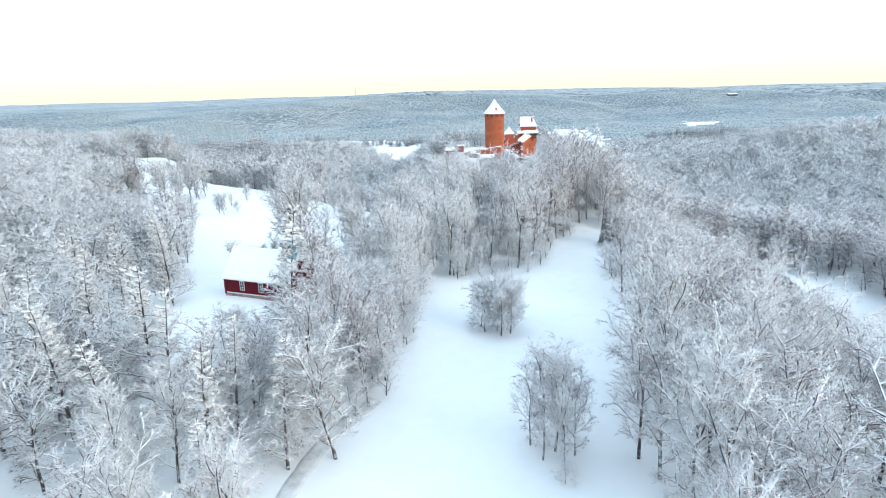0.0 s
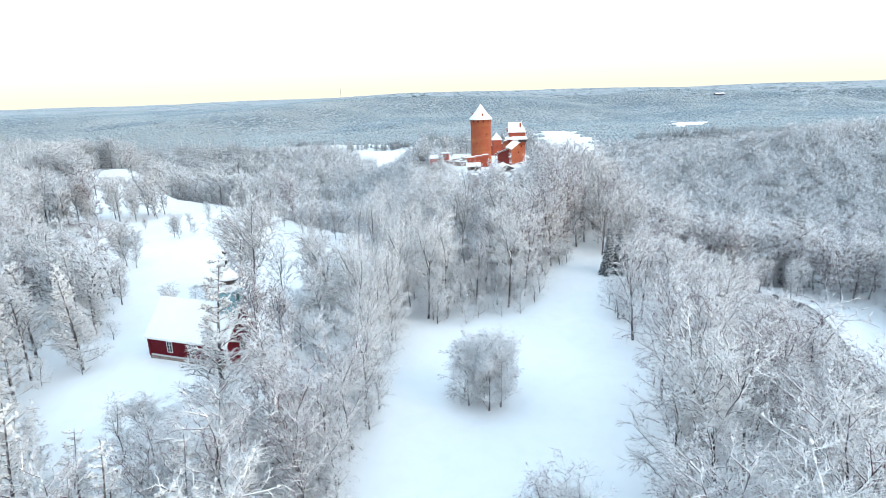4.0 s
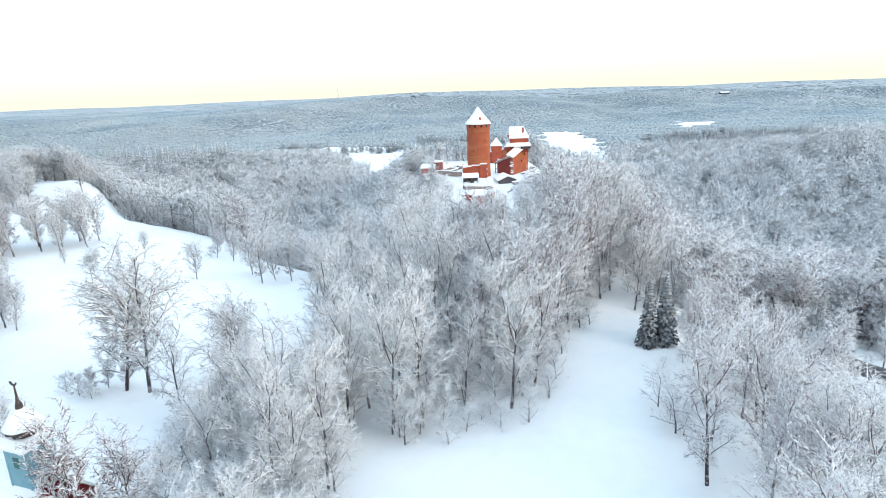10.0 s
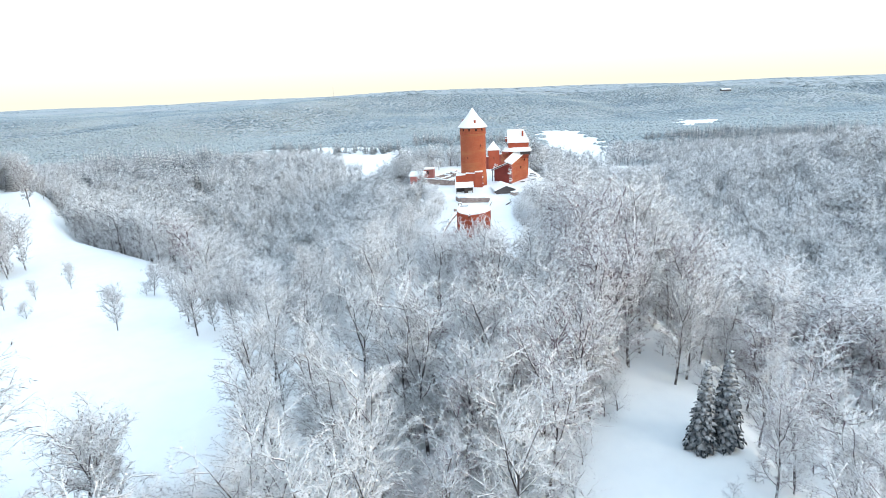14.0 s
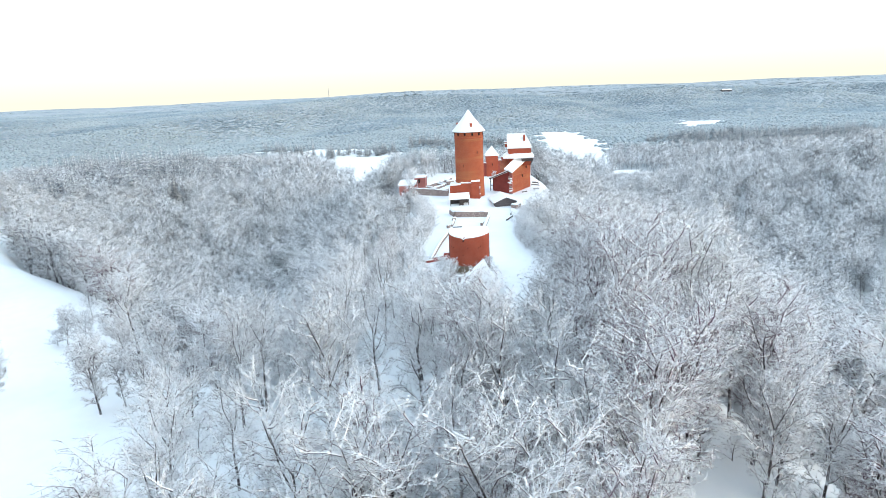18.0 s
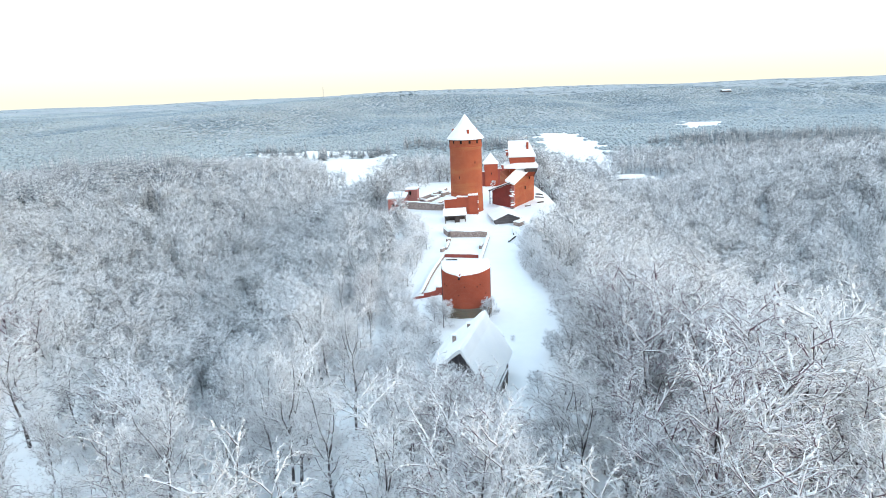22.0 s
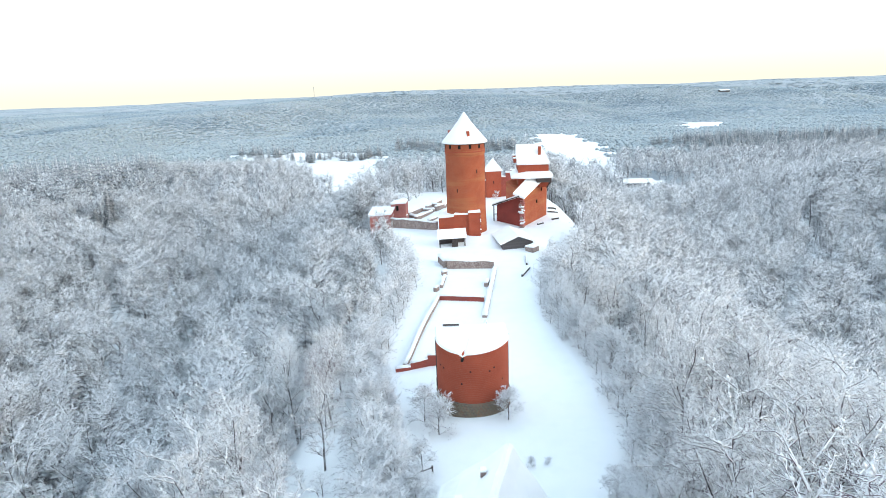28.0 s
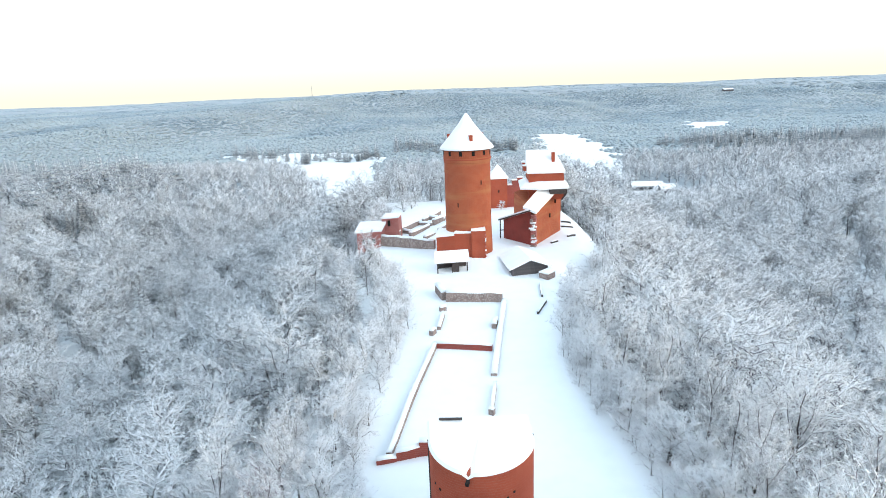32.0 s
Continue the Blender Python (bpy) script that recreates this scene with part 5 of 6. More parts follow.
def grow(tw, p, d, length, radius, level, plan, mi):
    """One branch with its own side branches. plan: (side branches, length share, segments, sides, least radius) by level."""
    r = tw.r
    n, share, segs, sides = plan[level][:4]
    pts, q, dd = [p], p, d.copy()
    lift = 0.16 if level == 0 else (0.05 if level == 1 else -0.06)
    for i in range(segs):
        dd = (dd + Vector((r.uniform(-1, 1), r.uniform(-1, 1), r.uniform(-0.8, 0.9))) * (0.2 + 0.06 * level) + Vector((0, 0, lift))).normalized()
        q = q + dd * (length / segs)
        pts.append(q)
    radii = [radius * (1 - 0.75 * i / segs) for i in range(segs)] + [0.0]
    tw.tube(pts, radii, sides, mi if level > 0 else 0)
    if len(plan[level]) > 5 and r.random() < 0.85:
        tw.snow_line(pts, radii)
    for k in range(plan[level][6] if len(plan[level]) > 6 else 0):
        i = r.randrange(segs)
        tw.lump(pts[i].lerp(pts[i + 1], r.random()), (pts[i + 1] - pts[i]).normalized(), r.uniform(0.14, 0.3), r.uniform(0.1, 0.19))
    if level + 1 >= len(plan):
        return
    for k in range(n):
        t = 0.18 + 0.82 * (k + r.uniform(0.15, 0.95)) / n
        i = min(int(t * segs), segs - 1)
        a = pts[i].lerp(pts[i + 1], t * segs - i)
        axis_d = (pts[i + 1] - pts[i]).normalized()
        s = axis_d.orthogonal().normalized()
        s = Matrix.Rotation(r.uniform(0, 2 * math.pi), 3, axis_d) @ s
        s.z *= 0.6
        nd = (axis_d * r.uniform(0.5, 0.95) + s * r.uniform(0.6, 1.05)).normalized()
        grow(tw, a, nd, length * share * r.uniform(0.65, 1.25) * (1.2 - 0.55 * t), max(radius * 0.45, plan[level + 1][4]), level + 1, plan, mi)


def broadleaf(seed, h, spread, limbs, plan, leaders, mats, first=0.3, one=False, lean=0.05, sides=6, rise=0.7, cone=False):
    """A bare tree: a trunk that parts into some leaders, limbs all the way up, and the twigs. A trunk mesh and a crown mesh, or both in one."""
    tw, tr = Twigs(seed), Twigs(seed + 1)
    if one:
        tr = tw
    r = tw.r
    top = 0.62 if leaders else 0.9
    pts, q = [Vector((0, 0, -0.6))], Vector((0, 0, 0))
    d = Vector((r.uniform(-lean, lean), r.uniform(-lean, lean), 1)).normalized()
    segs = 6
    for i in range(segs):
        pts.append(q.copy())
        d = (d + Vector((r.uniform(-1, 1), r.uniform(-1, 1), 0)) * min(0.09, lean * 1.8)).normalized()
        q = q + d * (h * top / segs)
    pts.append(q)
    r0 = 0.010 * h + 0.05
    radii = [r0 * 1.35] + [r0 * (1 - (0.62 if leaders else 0.88) * i / segs) for i in range(segs + 1)]
    tr.tube(pts, radii, sides, 0)
    for k in range(leaders):
        w = 2 * math.pi * (k + r.uniform(-0.25, 0.25)) / leaders
        nd = Vector((math.cos(w) * 0.5, math.sin(w) * 0.5, 1)).normalized()
        grow(tw, pts[-1 - (k % 2)], nd, h * r.uniform(0.36, 0.46), r0 * 0.45, 0, plan, 1)
    for k in range(limbs):
        t = first + (0.98 - first) * ((k + r.uniform(0, 0.8)) / limbs)
        i = 1 + min(int(t * segs), segs - 1)
        a = pts[i].lerp(pts[i + 1], t * segs - (i - 1))
        w = k * 2.4 + r.uniform(-0.5, 0.5)
        up = r.uniform(0.2, 0.8) + rise * t
        nd = Vector((math.cos(w), math.sin(w), up)).normalized()
        if cone:
            shape = max(0.2, 1.1 - t)
        elif leaders:
            shape = 0.35 + 0.65 * min(1.0, t / 0.6)
        else:
            shape = math.sin(math.pi * min(1.0, 0.28 + 0.72 * t)) ** 0.7 + 0.12
        grow(tw, a, nd, h * spread * shape * r.uniform(0.7, 1.2), r0 * 0.42 * (1.2 - 0.6 * t), 0, plan, 1)
    if one:
        return tw.mesh("tree", mats)
    return tr.mesh("trunk", mats[:1]), tw.mesh("crown", mats)


def conifer(seed, h, spread, tiers, boughs, mats, droop=0.35, first=0.06, one=False, sprays=4):
    """A spruce: a straight stem and tiers of drooping boughs with side sprays."""
    tw = Twigs(seed)
    r = tw.r
    tw.tube([Vector((0, 0, -0.5)), Vector((0, 0, h * 0.5)), Vector((0, 0, h))], [0.012 * h + 0.05, 0.008 * h, 0.0], 5, 0)
    trunk_only = None
    if not one:
        trunk_only = tw.mesh("trunk", mats[:1])
        tw = Twigs(seed)
        r = tw.r
    for i in range(tiers):
        t = first + (1 - first) * i / tiers
        ln = h * spread * (1 - t) ** 0.85 + 0.25
        for k in range(boughs):
            w = 2 * math.pi * (k + 0.5 * (i % 2)) / boughs + r.uniform(-0.25, 0.25)
            l = ln * r.uniform(0.75, 1.12)
            z = h * t + r.uniform(-0.15, 0.15)
            o = Vector((math.cos(w), math.sin(w), 0))
            s = Vector((-o.y, o.x, 0))
            base = len(tw.v)
            wd = 0.26 * l + 0.12
            rows = ((0.0, 0.05, 0.25), (0.4, 0.02, 1.0), (0.75, -0.1, 0.75), (1.0, -0.3, 0.05))
            for a, b, c in rows:
                p = o * (l * a) + Vector((0, 0, z + b * l * droop * 3 - 0.0))
                tw.v += [tuple(p + s * wd * c - Vector((0, 0, 0.10 * l * c))), tuple(p + Vector((0, 0, 0.06 * l))), tuple(p - s * wd * c - Vector((0, 0, 0.10 * l * c)))]
            for a in range(3):
                b = base + a * 3
                for e in range(2):
                    tw.f.append((b + e, b + e + 1, b + e + 4, b + e + 3))
                    tw.m.append(1)
            # ragged fringe of hanging sprays
            for e in range(sprays):
                a = r.uniform(0.3, 0.95)
                p = o * (l * a) + s * wd * r.uniform(-0.9, 0.9) + Vector((0, 0, z - 0.12 * l * a))
                tw.tube([p, p + o * 0.12 * l + Vector((0, 0, -0.16 * l - 0.1))], [0.05 * l + 0.03, 0.0], 3, 1)
    me = tw.mesh("crown" if not one else "tree", mats)
    return me if one else (trunk_only, me)


FULL = [(9, 0.5, 5, 4, 0.0, 1, 2), (6, 0.5, 3, 3, 0.07, 1, 3), (4, 0.56, 2, 3, 0.044), (0, 0, 1, 3, 0.034)]
MID = [(7, 0.52, 4, 3), (5, 0.56, 2, 3, 0.11), (4, 0.62, 1, 3, 0.08), (0, 0, 1, 3, 0.06)]
LOW = [(6, 0.62, 2, 3), (0, 0, 1, 3, 0.2)]
BUSH = [(7, 0.52, 3, 3), (6, 0.55, 2, 3, 0.055), (4, 0.6, 1, 3, 0.045), (0, 0, 1, 3, 0.035)]
LARCH = [(11, 0.36, 3, 3, 0.0, 1, 2), (6, 0.5, 2, 3, 0.055, 1, 1), (3, 0.6, 1, 3, 0.042), (0, 0, 1, 3, 0.034)]
MATS, RMATS = [BARK, TWIG, ROOF_SNOW], [BARK, REDDISH, ROOF_SNOW]


def tree_thing(name, meshes, label, category="tree", group=""):
    t = thing(name, Matrix.Translation((0, 0, -500)), label, category, group)
    part("trunk", meshes[0], None, t)
    part("crown", meshes[1], None, t)
    return t


kinds = {}
for i in range(6):
    kinds["wood", i] = (broadleaf(100 + i, 22, 0.29 + 0.035 * (i % 3), 11, FULL, 3 + i % 2, MATS if i not in (2, 5) else RMATS, first=0.15), 22)
for i in range(3):
    kinds["open", i] = (broadleaf(140 + i, 16, 0.36, 13, FULL, 4, MATS, first=0.18), 16)
for i in range(3):
    kinds["shrub", i] = (broadleaf(160 + i, 8, 0.48, 16, BUSH, 0, [BARK, FROST], first=0.02, rise=1.0), 8)
for i in range(2):
    kinds["larch", i] = (broadleaf(180 + i, 25, 0.23 - 0.03 * i, 46, LARCH, 0, [BARK, PINE, ROOF_SNOW], first=0.07, lean=0.02, rise=-0.35, cone=True), 25)
kinds["cherry", 0] = (broadleaf(150, 15, 0.3, 13, FULL, 4, [BARK, CHERRY, ROOF_SNOW], first=0.2), 15)
kinds["spruce", 0] = (conifer(190, 18, 0.17, 24, 9, [BARK, NEEDLE]), 18)
kinds["spruce", 1] = (conifer(191, 18, 0.19, 22, 9, [BARK, NEEDLE]), 18)
woods_mesh = [(broadleaf(200 + i, 20, 0.24 + 0.025 * (i % 3), 11, MID, 3, [BARK, VALLEY_TWIG] if i % 4 else RMATS, first=0.16, one=True, sides=4), 20) for i in range(8)]
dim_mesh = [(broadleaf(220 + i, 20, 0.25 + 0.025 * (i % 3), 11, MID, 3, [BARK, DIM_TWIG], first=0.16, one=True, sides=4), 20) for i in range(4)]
woods_spruce = [(conifer(230 + i, 20, 0.17, 14, 7, [BARK, NEEDLE], one=True), 20) for i in range(2)]
woods_bush = [(broadleaf(250 + i, 5, 0.55, 14, BUSH[:1] + BUSH[2:], 0, [BARK, FROST], first=0.02, one=True, sides=3, rise=1.0), 5) for i in range(3)]
far_mesh = [broadleaf(270 + i, 18, 0.26, 7, LOW, 3, [BARK, SLOPE_WOOD], first=0.2, one=True, sides=3) for i in range(5)]

LABELS = {"wood": "tall bare woodland tree with snow along every branch", "open": "broad-crowned bare tree standing alone in the snow",
          "shrub": "low many-stemmed bush covered with snow", "cherry": "reddish bare tree against the church gable", "larch": "tall larch with fine snowy boughs near the church", "spruce": "dark green spruce with snow on its boughs"}
NAMES = {"wood": "bare_tree", "open": "field_tree", "shrub": "snowy_bush", "cherry": "church_tree", "larch": "larch_tree", "spruce": "spruce_tree"}
GROUPS = {"wood": "trees of the near wood", "open": "trees on the snowy rise", "shrub": "bushes in the snow", "cherry": "", "larch": "larches by the church", "spruce": "spruces at the meadow's end"}
masters = {}


def plant(kind, x, y, h, variant=None, width=1.0):
    """Sets a tree of that height on the ground; the first of each mesh is built, the rest are copies of it."""
    r = random.Random(int(x * 131 + y * 71))
    n = max(k[1] for k in kinds if k[0] == kind) + 1
    i = r.randrange(n) if variant is None else variant
    meshes, h0 = kinds[kind, i]
    s = h / h0
    m = Matrix.Translation((x, y, z_at(x, y) - 0.15)) @ Matrix.Rotation(r.uniform(0, 6.28), 4, "Z") @ Matrix.Diagonal((s * width, s * width, s, 1))
    if (kind, i) not in masters:
        masters[kind, i] = tree_thing(NAMES[kind], meshes, LABELS[kind], "bush" if kind == "shrub" else "tree", GROUPS[kind])
        masters[kind, i].matrix_world = m
        return masters[kind, i]
    o = masters[kind, i]
    c = copy_thing(o, Matrix.Identity(4))
    c.matrix_world = m
    return c


# single trees, by plan
for x, y, h in ((-91.9, 202, 15), (-60.7, 236, 11), (-40.8, 231.5, 14), (-37.8, 234, 11), (-43, 167.6, 26), (-26, 168, 16), (-55.5, 149.5, 9), (-92.2, 272, 8), (-124, 292, 18), (-183, 396, 22), (-91, 239, 9), (-28.5, 166.5, 18), (-88, 200, 12), (-96, 262, 6), (-99, 254, 7), (-135, 283, 20), (-129, 297, 21), (-141, 291, 19), (-131, 289, 17), (-121, 296, 18), (-150, 285, 17), (-127, 281, 15), (-146, 279, 16), (-138, 300, 18), (-155, 292, 17), (-120, 286, 14), (-143, 274, 12), (-130, 248, 7), (-126, 252, 6), (-76, 167, 12), (-96, 207, 12), (-145, 246, 8), (-114, 262, 5), (-186, 412, 12), (-190, 428, 14), (-46, 240, 11), (-43, 246, 12), (-57, 257, 10), (-33, 233, 12), (-36, 246, 11), (-24, 228, 13), (-64, 262, 9), (20, 255.5, 9), (15.5, 258, 9), (23.5, 253, 9), (11, 262, 10), (12.5, 268, 10), (26, 250, 8), (18, 250, 9)):
    plant("open", x, y, h)
for x, y, h in ((-6.3, 155, 22), (-6.8, 139, 20), (0.5, 173, 20), (-9.6, 177, 17), (-32.7, 157, 17), (-13, 84, 18), (-11, 92, 17), (14.4, 73, 15), (16, 75.5, 14), (15, 69, 12), (12.4, 71, 11), (17, 72, 13), (11.2, 74.5, 12), (13.6, 77, 15)):
    plant("wood", x, y, h)
for x, y, h in ((15, 250, 11.5), (18.5, 252, 11), (21.6, 249.5, 10.5), (12, 254, 11), (17, 246, 12), (13, 260, 10.5), (11, 268, 10)):
    plant("wood", x, y, h, None, 1.25)
plant("open", -16.0, 71.2, 18.5, 1, 1.15)
plant("cherry", -29.0, 124.0, 18.5, None, 0.85)
plant("cherry", -26.4, 129.0, 14)
for x, y, h in ((-51.5, 170, 5.5), (-48.6, 171.5, 5.0), (-54, 169, 4.6)):
    plant("cherry", x, y, h, None, 1.3)
for x, y, h in ((-47.5, 168.5, 21), (-95, 206, 11), (-93.8, 241.5, 7)):
    plant("open", x, y, h, None, 1.2)
for x, y, h in ((-74, 146, 22), (-44.8, 81, 27), (-29.6, 105.6, 29), (-61, 124, 22), (-65, 112, 22), (-64, 128, 22), (-62, 96, 24), (-70, 104, 25), (-57, 88, 23), (-50, 91, 22), (-66, 86, 24), (-40, 76, 25), (-54, 75, 24), (-33, 80, 14), (-78, 120, 24), (-72, 92, 22), (-84, 110, 23), (-62, 72, 24), (-76, 134, 22), (-88, 128, 22), (-30, 74, 22), (-44, 68, 22), (-24, 78, 20), (-22, 69, 21), (-30, 64, 23), (-38, 83, 17)):
    plant("larch", x, y, h, None, 1.1)
for x, y, h in ((10, 115, 11.6), (7.4, 114.0, 10.2), (12.6, 113.6, 10.8), (9.6, 117.8, 11), (13.0, 116.8, 10.5), (6.8, 116.8, 10), (10.6, 112.4, 10.8), (11.6, 119.2, 10), (31.2, 298.4, 5.5), (21.2, 300.3, 3.4), (16, 258.5, 8), (19, 258, 8.5), (22, 257.4, 7.5), (13, 261.5, 9), (24.6, 255.8, 6.5), (12, 266, 9), (14.5, 272, 8), (34.9, 287.8, 1.2), (32.6, 287.5, 1.6),  (35.5, 262, 5), (41.5, 279, 5.5), (-55, 167, 4), (-52, 165.5, 3.5), (-58.5, 169, 3.6), (52, 474, 3.5), (-66, 262, 4), (-88, 246, 4.5), (20.6, 296, 6), (18.5, 300, 6), (-60, 270, 4), (18, 252, 8), (21, 250, 8), (16, 257, 7), (15, 264, 7), (18.5, 260, 6), (16, 271, 6), (24, 248, 7), (27, 249, 6), (14, 276, 7), (17.5, 280, 6), (14, 286, 7), (13.5, 294, 6), (18, 288, 5), (14.5, 66, 3.5)):
    plant("shrub", x, y, h, None, 0.86 if h > 9.6 else 1.0)
for x, y, h, v in ((50.4, 182.4, 14.5, 0), (54.2, 183.6, 15.5, 1), (132, 228, 29, 0), (139, 239, 23, 1), (-197, 268, 19, 0), (-251, 411, 14, 1), (-132, 505, 20, 0), (-187, 615, 31, 0), (-199, 642, 25, 1), (-180, 607, 18, 0), (-172, 585, 24, 1), (-194, 610, 20, 0), (-174, 572, 17, 1), (-206, 650, 22, 0), (-158, 640, 16, 0), (-230, 690, 22, 1), (-120, 560, 20, 0)):
    plant("spruce", x, y, h, v)


def scatter():
    """The woods: the nearest as trees of their own, the rest as woodland by districts."""
    rnd = np.random.RandomState(11)
    step = 7.0
    xs, ys = np.meshgrid(np.arange(-330, 420, step), np.arange(44, 640, step))
    x = (xs + rnd.uniform(-0.42, 0.42, xs.shape) * step).ravel()
    y = (ys + rnd.uniform(-0.42, 0.42, xs.shape) * step).ravel()
    # the hump before the castle stands thicker
    xs, ys = np.meshgrid(np.arange(0, 66, 10.5), np.arange(160, 250, 10.5))
    hx = (xs + rnd.uniform(-0.4, 0.4, xs.shape) * 10).ravel()
    hy = (ys + rnd.uniform(-0.4, 0.4, xs.shape) * 10).ravel()
    thick = inside(hx, hy, HUMP) & (np.hypot(hx[:, None] - x[None], hy[:, None] - y[None]).min(1) > 3.6)
    x, y = np.concatenate([x, hx[thick]]), np.concatenate([y, hy[thick]])
    keep = ~open_ground(x, y)
    for dx, dy in ((2.2, 0), (-2.2, 0), (0, 2.2), (0, -2.2)):
        keep &= ~open_ground(x + dx, y + dy)
    thin = inside(x, y, THIN)
    keep &= ~thin | (rnd.uniform(size=x.shape) < 0.68)
    keep &= ~((y < 200) & (np.abs(x) < 130) & ((x > -14) & (y < 138) | (x < -8) & (y > 105) | (x > 45) | (rnd.uniform(size=x.shape) < 0.45))) | (rnd.uniform(size=x.shape) < np.where((x > 20) & (y < 115), 0.95, 0.74))
    keep &= ~((y < 138) & (x < -24)) | (rnd.uniform(size=x.shape) < 0.6)
    rim = np.zeros(x.shape, bool)
    for dx, dy in ((7, 0), (-7, 0), (0, 7), (0, -7), (5, 5), (-5, 5)):
        rim |= inside(x + dx, y + dy, COURT)
    rim &= y > 285
    # only the wedge that the walk ever looks into
    keep &= (np.abs(x - 10) < 40 + 0.86 * y)
    away = np.hypot(x - 12, np.maximum(y - 200, 0) * 0.8)
    keep &= rnd.uniform(size=x.shape) < np.clip(1.25 - away / 520, 0.45, 1)
    for tx, ty in [(o.matrix_world.translation.x, o.matrix_world.translation.y) for o in scene.objects if o.name.split(".")[0] in NAMES.values()]:
        keep &= np.hypot(x - tx, y - ty) > 3.0
    keep &= np.hypot((x + 178) * 1.2, y - 586) > 30
    keep &= ~inside(x, y, GLADE_W) | (rnd.uniform(size=x.shape) < 0.5)
    keep &= ~inside(x, y, [(-70, 200), (40, 195), (24, 250), (4, 310), (-70, 310)]) | (rnd.uniform(size=x.shape) < 0.62)
    x, y, rim = x[keep], y[keep], rim[keep]
    z = height(x, y)
    # distance to the line of flight over the ground
    line = np.maximum(np.abs(x - y * 0.085) * 0.9, 0) + np.maximum(60 - y, 0) + np.maximum(y - 310, 0)
    order = np.argsort(line)
    near = set(order[:270].tolist())
    districts = {}
    for i in range(len(x)):
        h = 17 + 6 * rnd.uniform() + 2.5 * math.sin(x[i] / 37) + (2 if 180 < y[i] < 240 and 0 < x[i] < 60 else 0)
        edge = y[i] > 262 and abs(x[i] - 31) < 34
        if edge:
            h *= 0.85 if x[i] > 46 and y[i] < 292 else 0.62
        if inside(x[i], y[i], HUMP):
            h = max(h, 21.5 + 3.5 * math.sin(x[i] * 3.1 + y[i])) + 2.5 * min(1.0, max(0.0, (x[i] - 30) / 10))
        if 6 < x[i] < 41 and 200 < y[i] < 300:
            h = min(h, max(3.5, 25.6 - 0.285 * (y[i] - 220) - z[i]), 8.0 if y[i] > 258 or x[i] > 23 and y[i] > 236 else 40)
        if x[i] > 44 and y[i] < 215 and x[i] < 125:
            h *= 0.82 if x[i] < 70 else 0.6 if x[i] < 80 or y[i] > 172 else 0.38
        if -56 < x[i] < -22 and 76 < y[i] < 121:
            h = min(h, 1.0 + 0.36 * max(0.0, 121 - y[i]))
        if i in near:
            plant("shrub" if rim[i] else "larch" if y[i] < 138 and x[i] < -24 and i % 4 == 0 and h > 14 else "shrub" if h < 9.5 else "wood", float(x[i]), float(y[i]), float(h) * (0.55 if rim[i] else 1), **({} if rim[i] or h < 14 or y[i] < 138 and x[i] < -24 else {"variant": 2 + 3 * (i % 2) if (x[i] > 12 and y[i] < 245 and (i * 7) % 10 < 6) or (-34 < x[i] < -9 and y[i] < 126 and i % 5 < 3) else (0, 1, 3, 4)[i % 4]}))
            continue
        key = (int((x[i] + 330) // 190), int((y[i] - 44) // 150))
        districts.setdefault(key, []).append((float(x[i]), float(y[i]), float(z[i]), float(h), bool(rim[i])))
    for key in sorted(districts):
        items = districts[key]
        side = "west of the castle ridge" if key[0] < 2 else "east of the castle ridge"
        t = thing("woodland", Matrix.Translation((0, 0, 0)), f"snow-laden bare woodland {side}", "woodland", kind="stuff")
        for a, b, c, h, low in items:
            rr = rnd.uniform()
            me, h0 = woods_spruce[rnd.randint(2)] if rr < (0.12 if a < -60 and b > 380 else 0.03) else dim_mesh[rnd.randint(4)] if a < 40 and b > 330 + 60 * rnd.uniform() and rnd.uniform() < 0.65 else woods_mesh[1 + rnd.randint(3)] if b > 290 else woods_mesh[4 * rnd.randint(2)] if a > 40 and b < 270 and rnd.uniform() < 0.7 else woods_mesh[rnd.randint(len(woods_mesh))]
            if low:
                me, h0 = woods_bush[rnd.randint(3)]
                h *= 0.55
            s = h / h0
            w = s * rnd.uniform(0.95, 1.3)
            part("tree", me, None, t, at=Matrix.Translation((a, b, c - 0.2)) @ Matrix.Rotation(rnd.uniform(0, 6.28), 4, "Z") @ Matrix.Diagonal((w, w, s, 1)))
    # low growth under the trees and along the edges
    xs, ys = np.meshgrid(np.arange(-120, 150, 8.0), np.arange(60, 420, 8.0))
    x = (xs + rnd.uniform(-0.5, 0.5, xs.shape) * 8).ravel()
    y = (ys + rnd.uniform(-0.5, 0.5, xs.shape) * 8).ravel()
    keep = ~open_ground(x, y) & (np.abs(x - 10) < 40 + 0.86 * y)
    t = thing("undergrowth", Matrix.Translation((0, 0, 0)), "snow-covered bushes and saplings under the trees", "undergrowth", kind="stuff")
    ex, ey = np.concatenate([rnd.uniform(-30, -5, 150), rnd.uniform(4, 44, 120)]), np.concatenate([rnd.uniform(84, 172, 150), rnd.uniform(150, 216, 120)])
    extra = ~open_ground(ex, ey)
    spots_xy = list(zip(x[keep], y[keep])) + list(zip(ex[extra], ey[extra]))
    for a, b in spots_xy:
        me, h0 = woods_bush[rnd.randint(3)]
        s = rnd.uniform(0.5, 1.25) * (1.45 if -30 < a < -5 and b < 172 or -6 < a < 44 and 150 < b < 216 else 1)
        part("bush", me, None, t, at=Matrix.Translation((a, b, z_at(a, b) - 0.1)) @ Matrix.Rotation(rnd.uniform(0, 6.28), 4, "Z") @ Matrix.Diagonal((s * 1.1, s * 1.1, s, 1)))
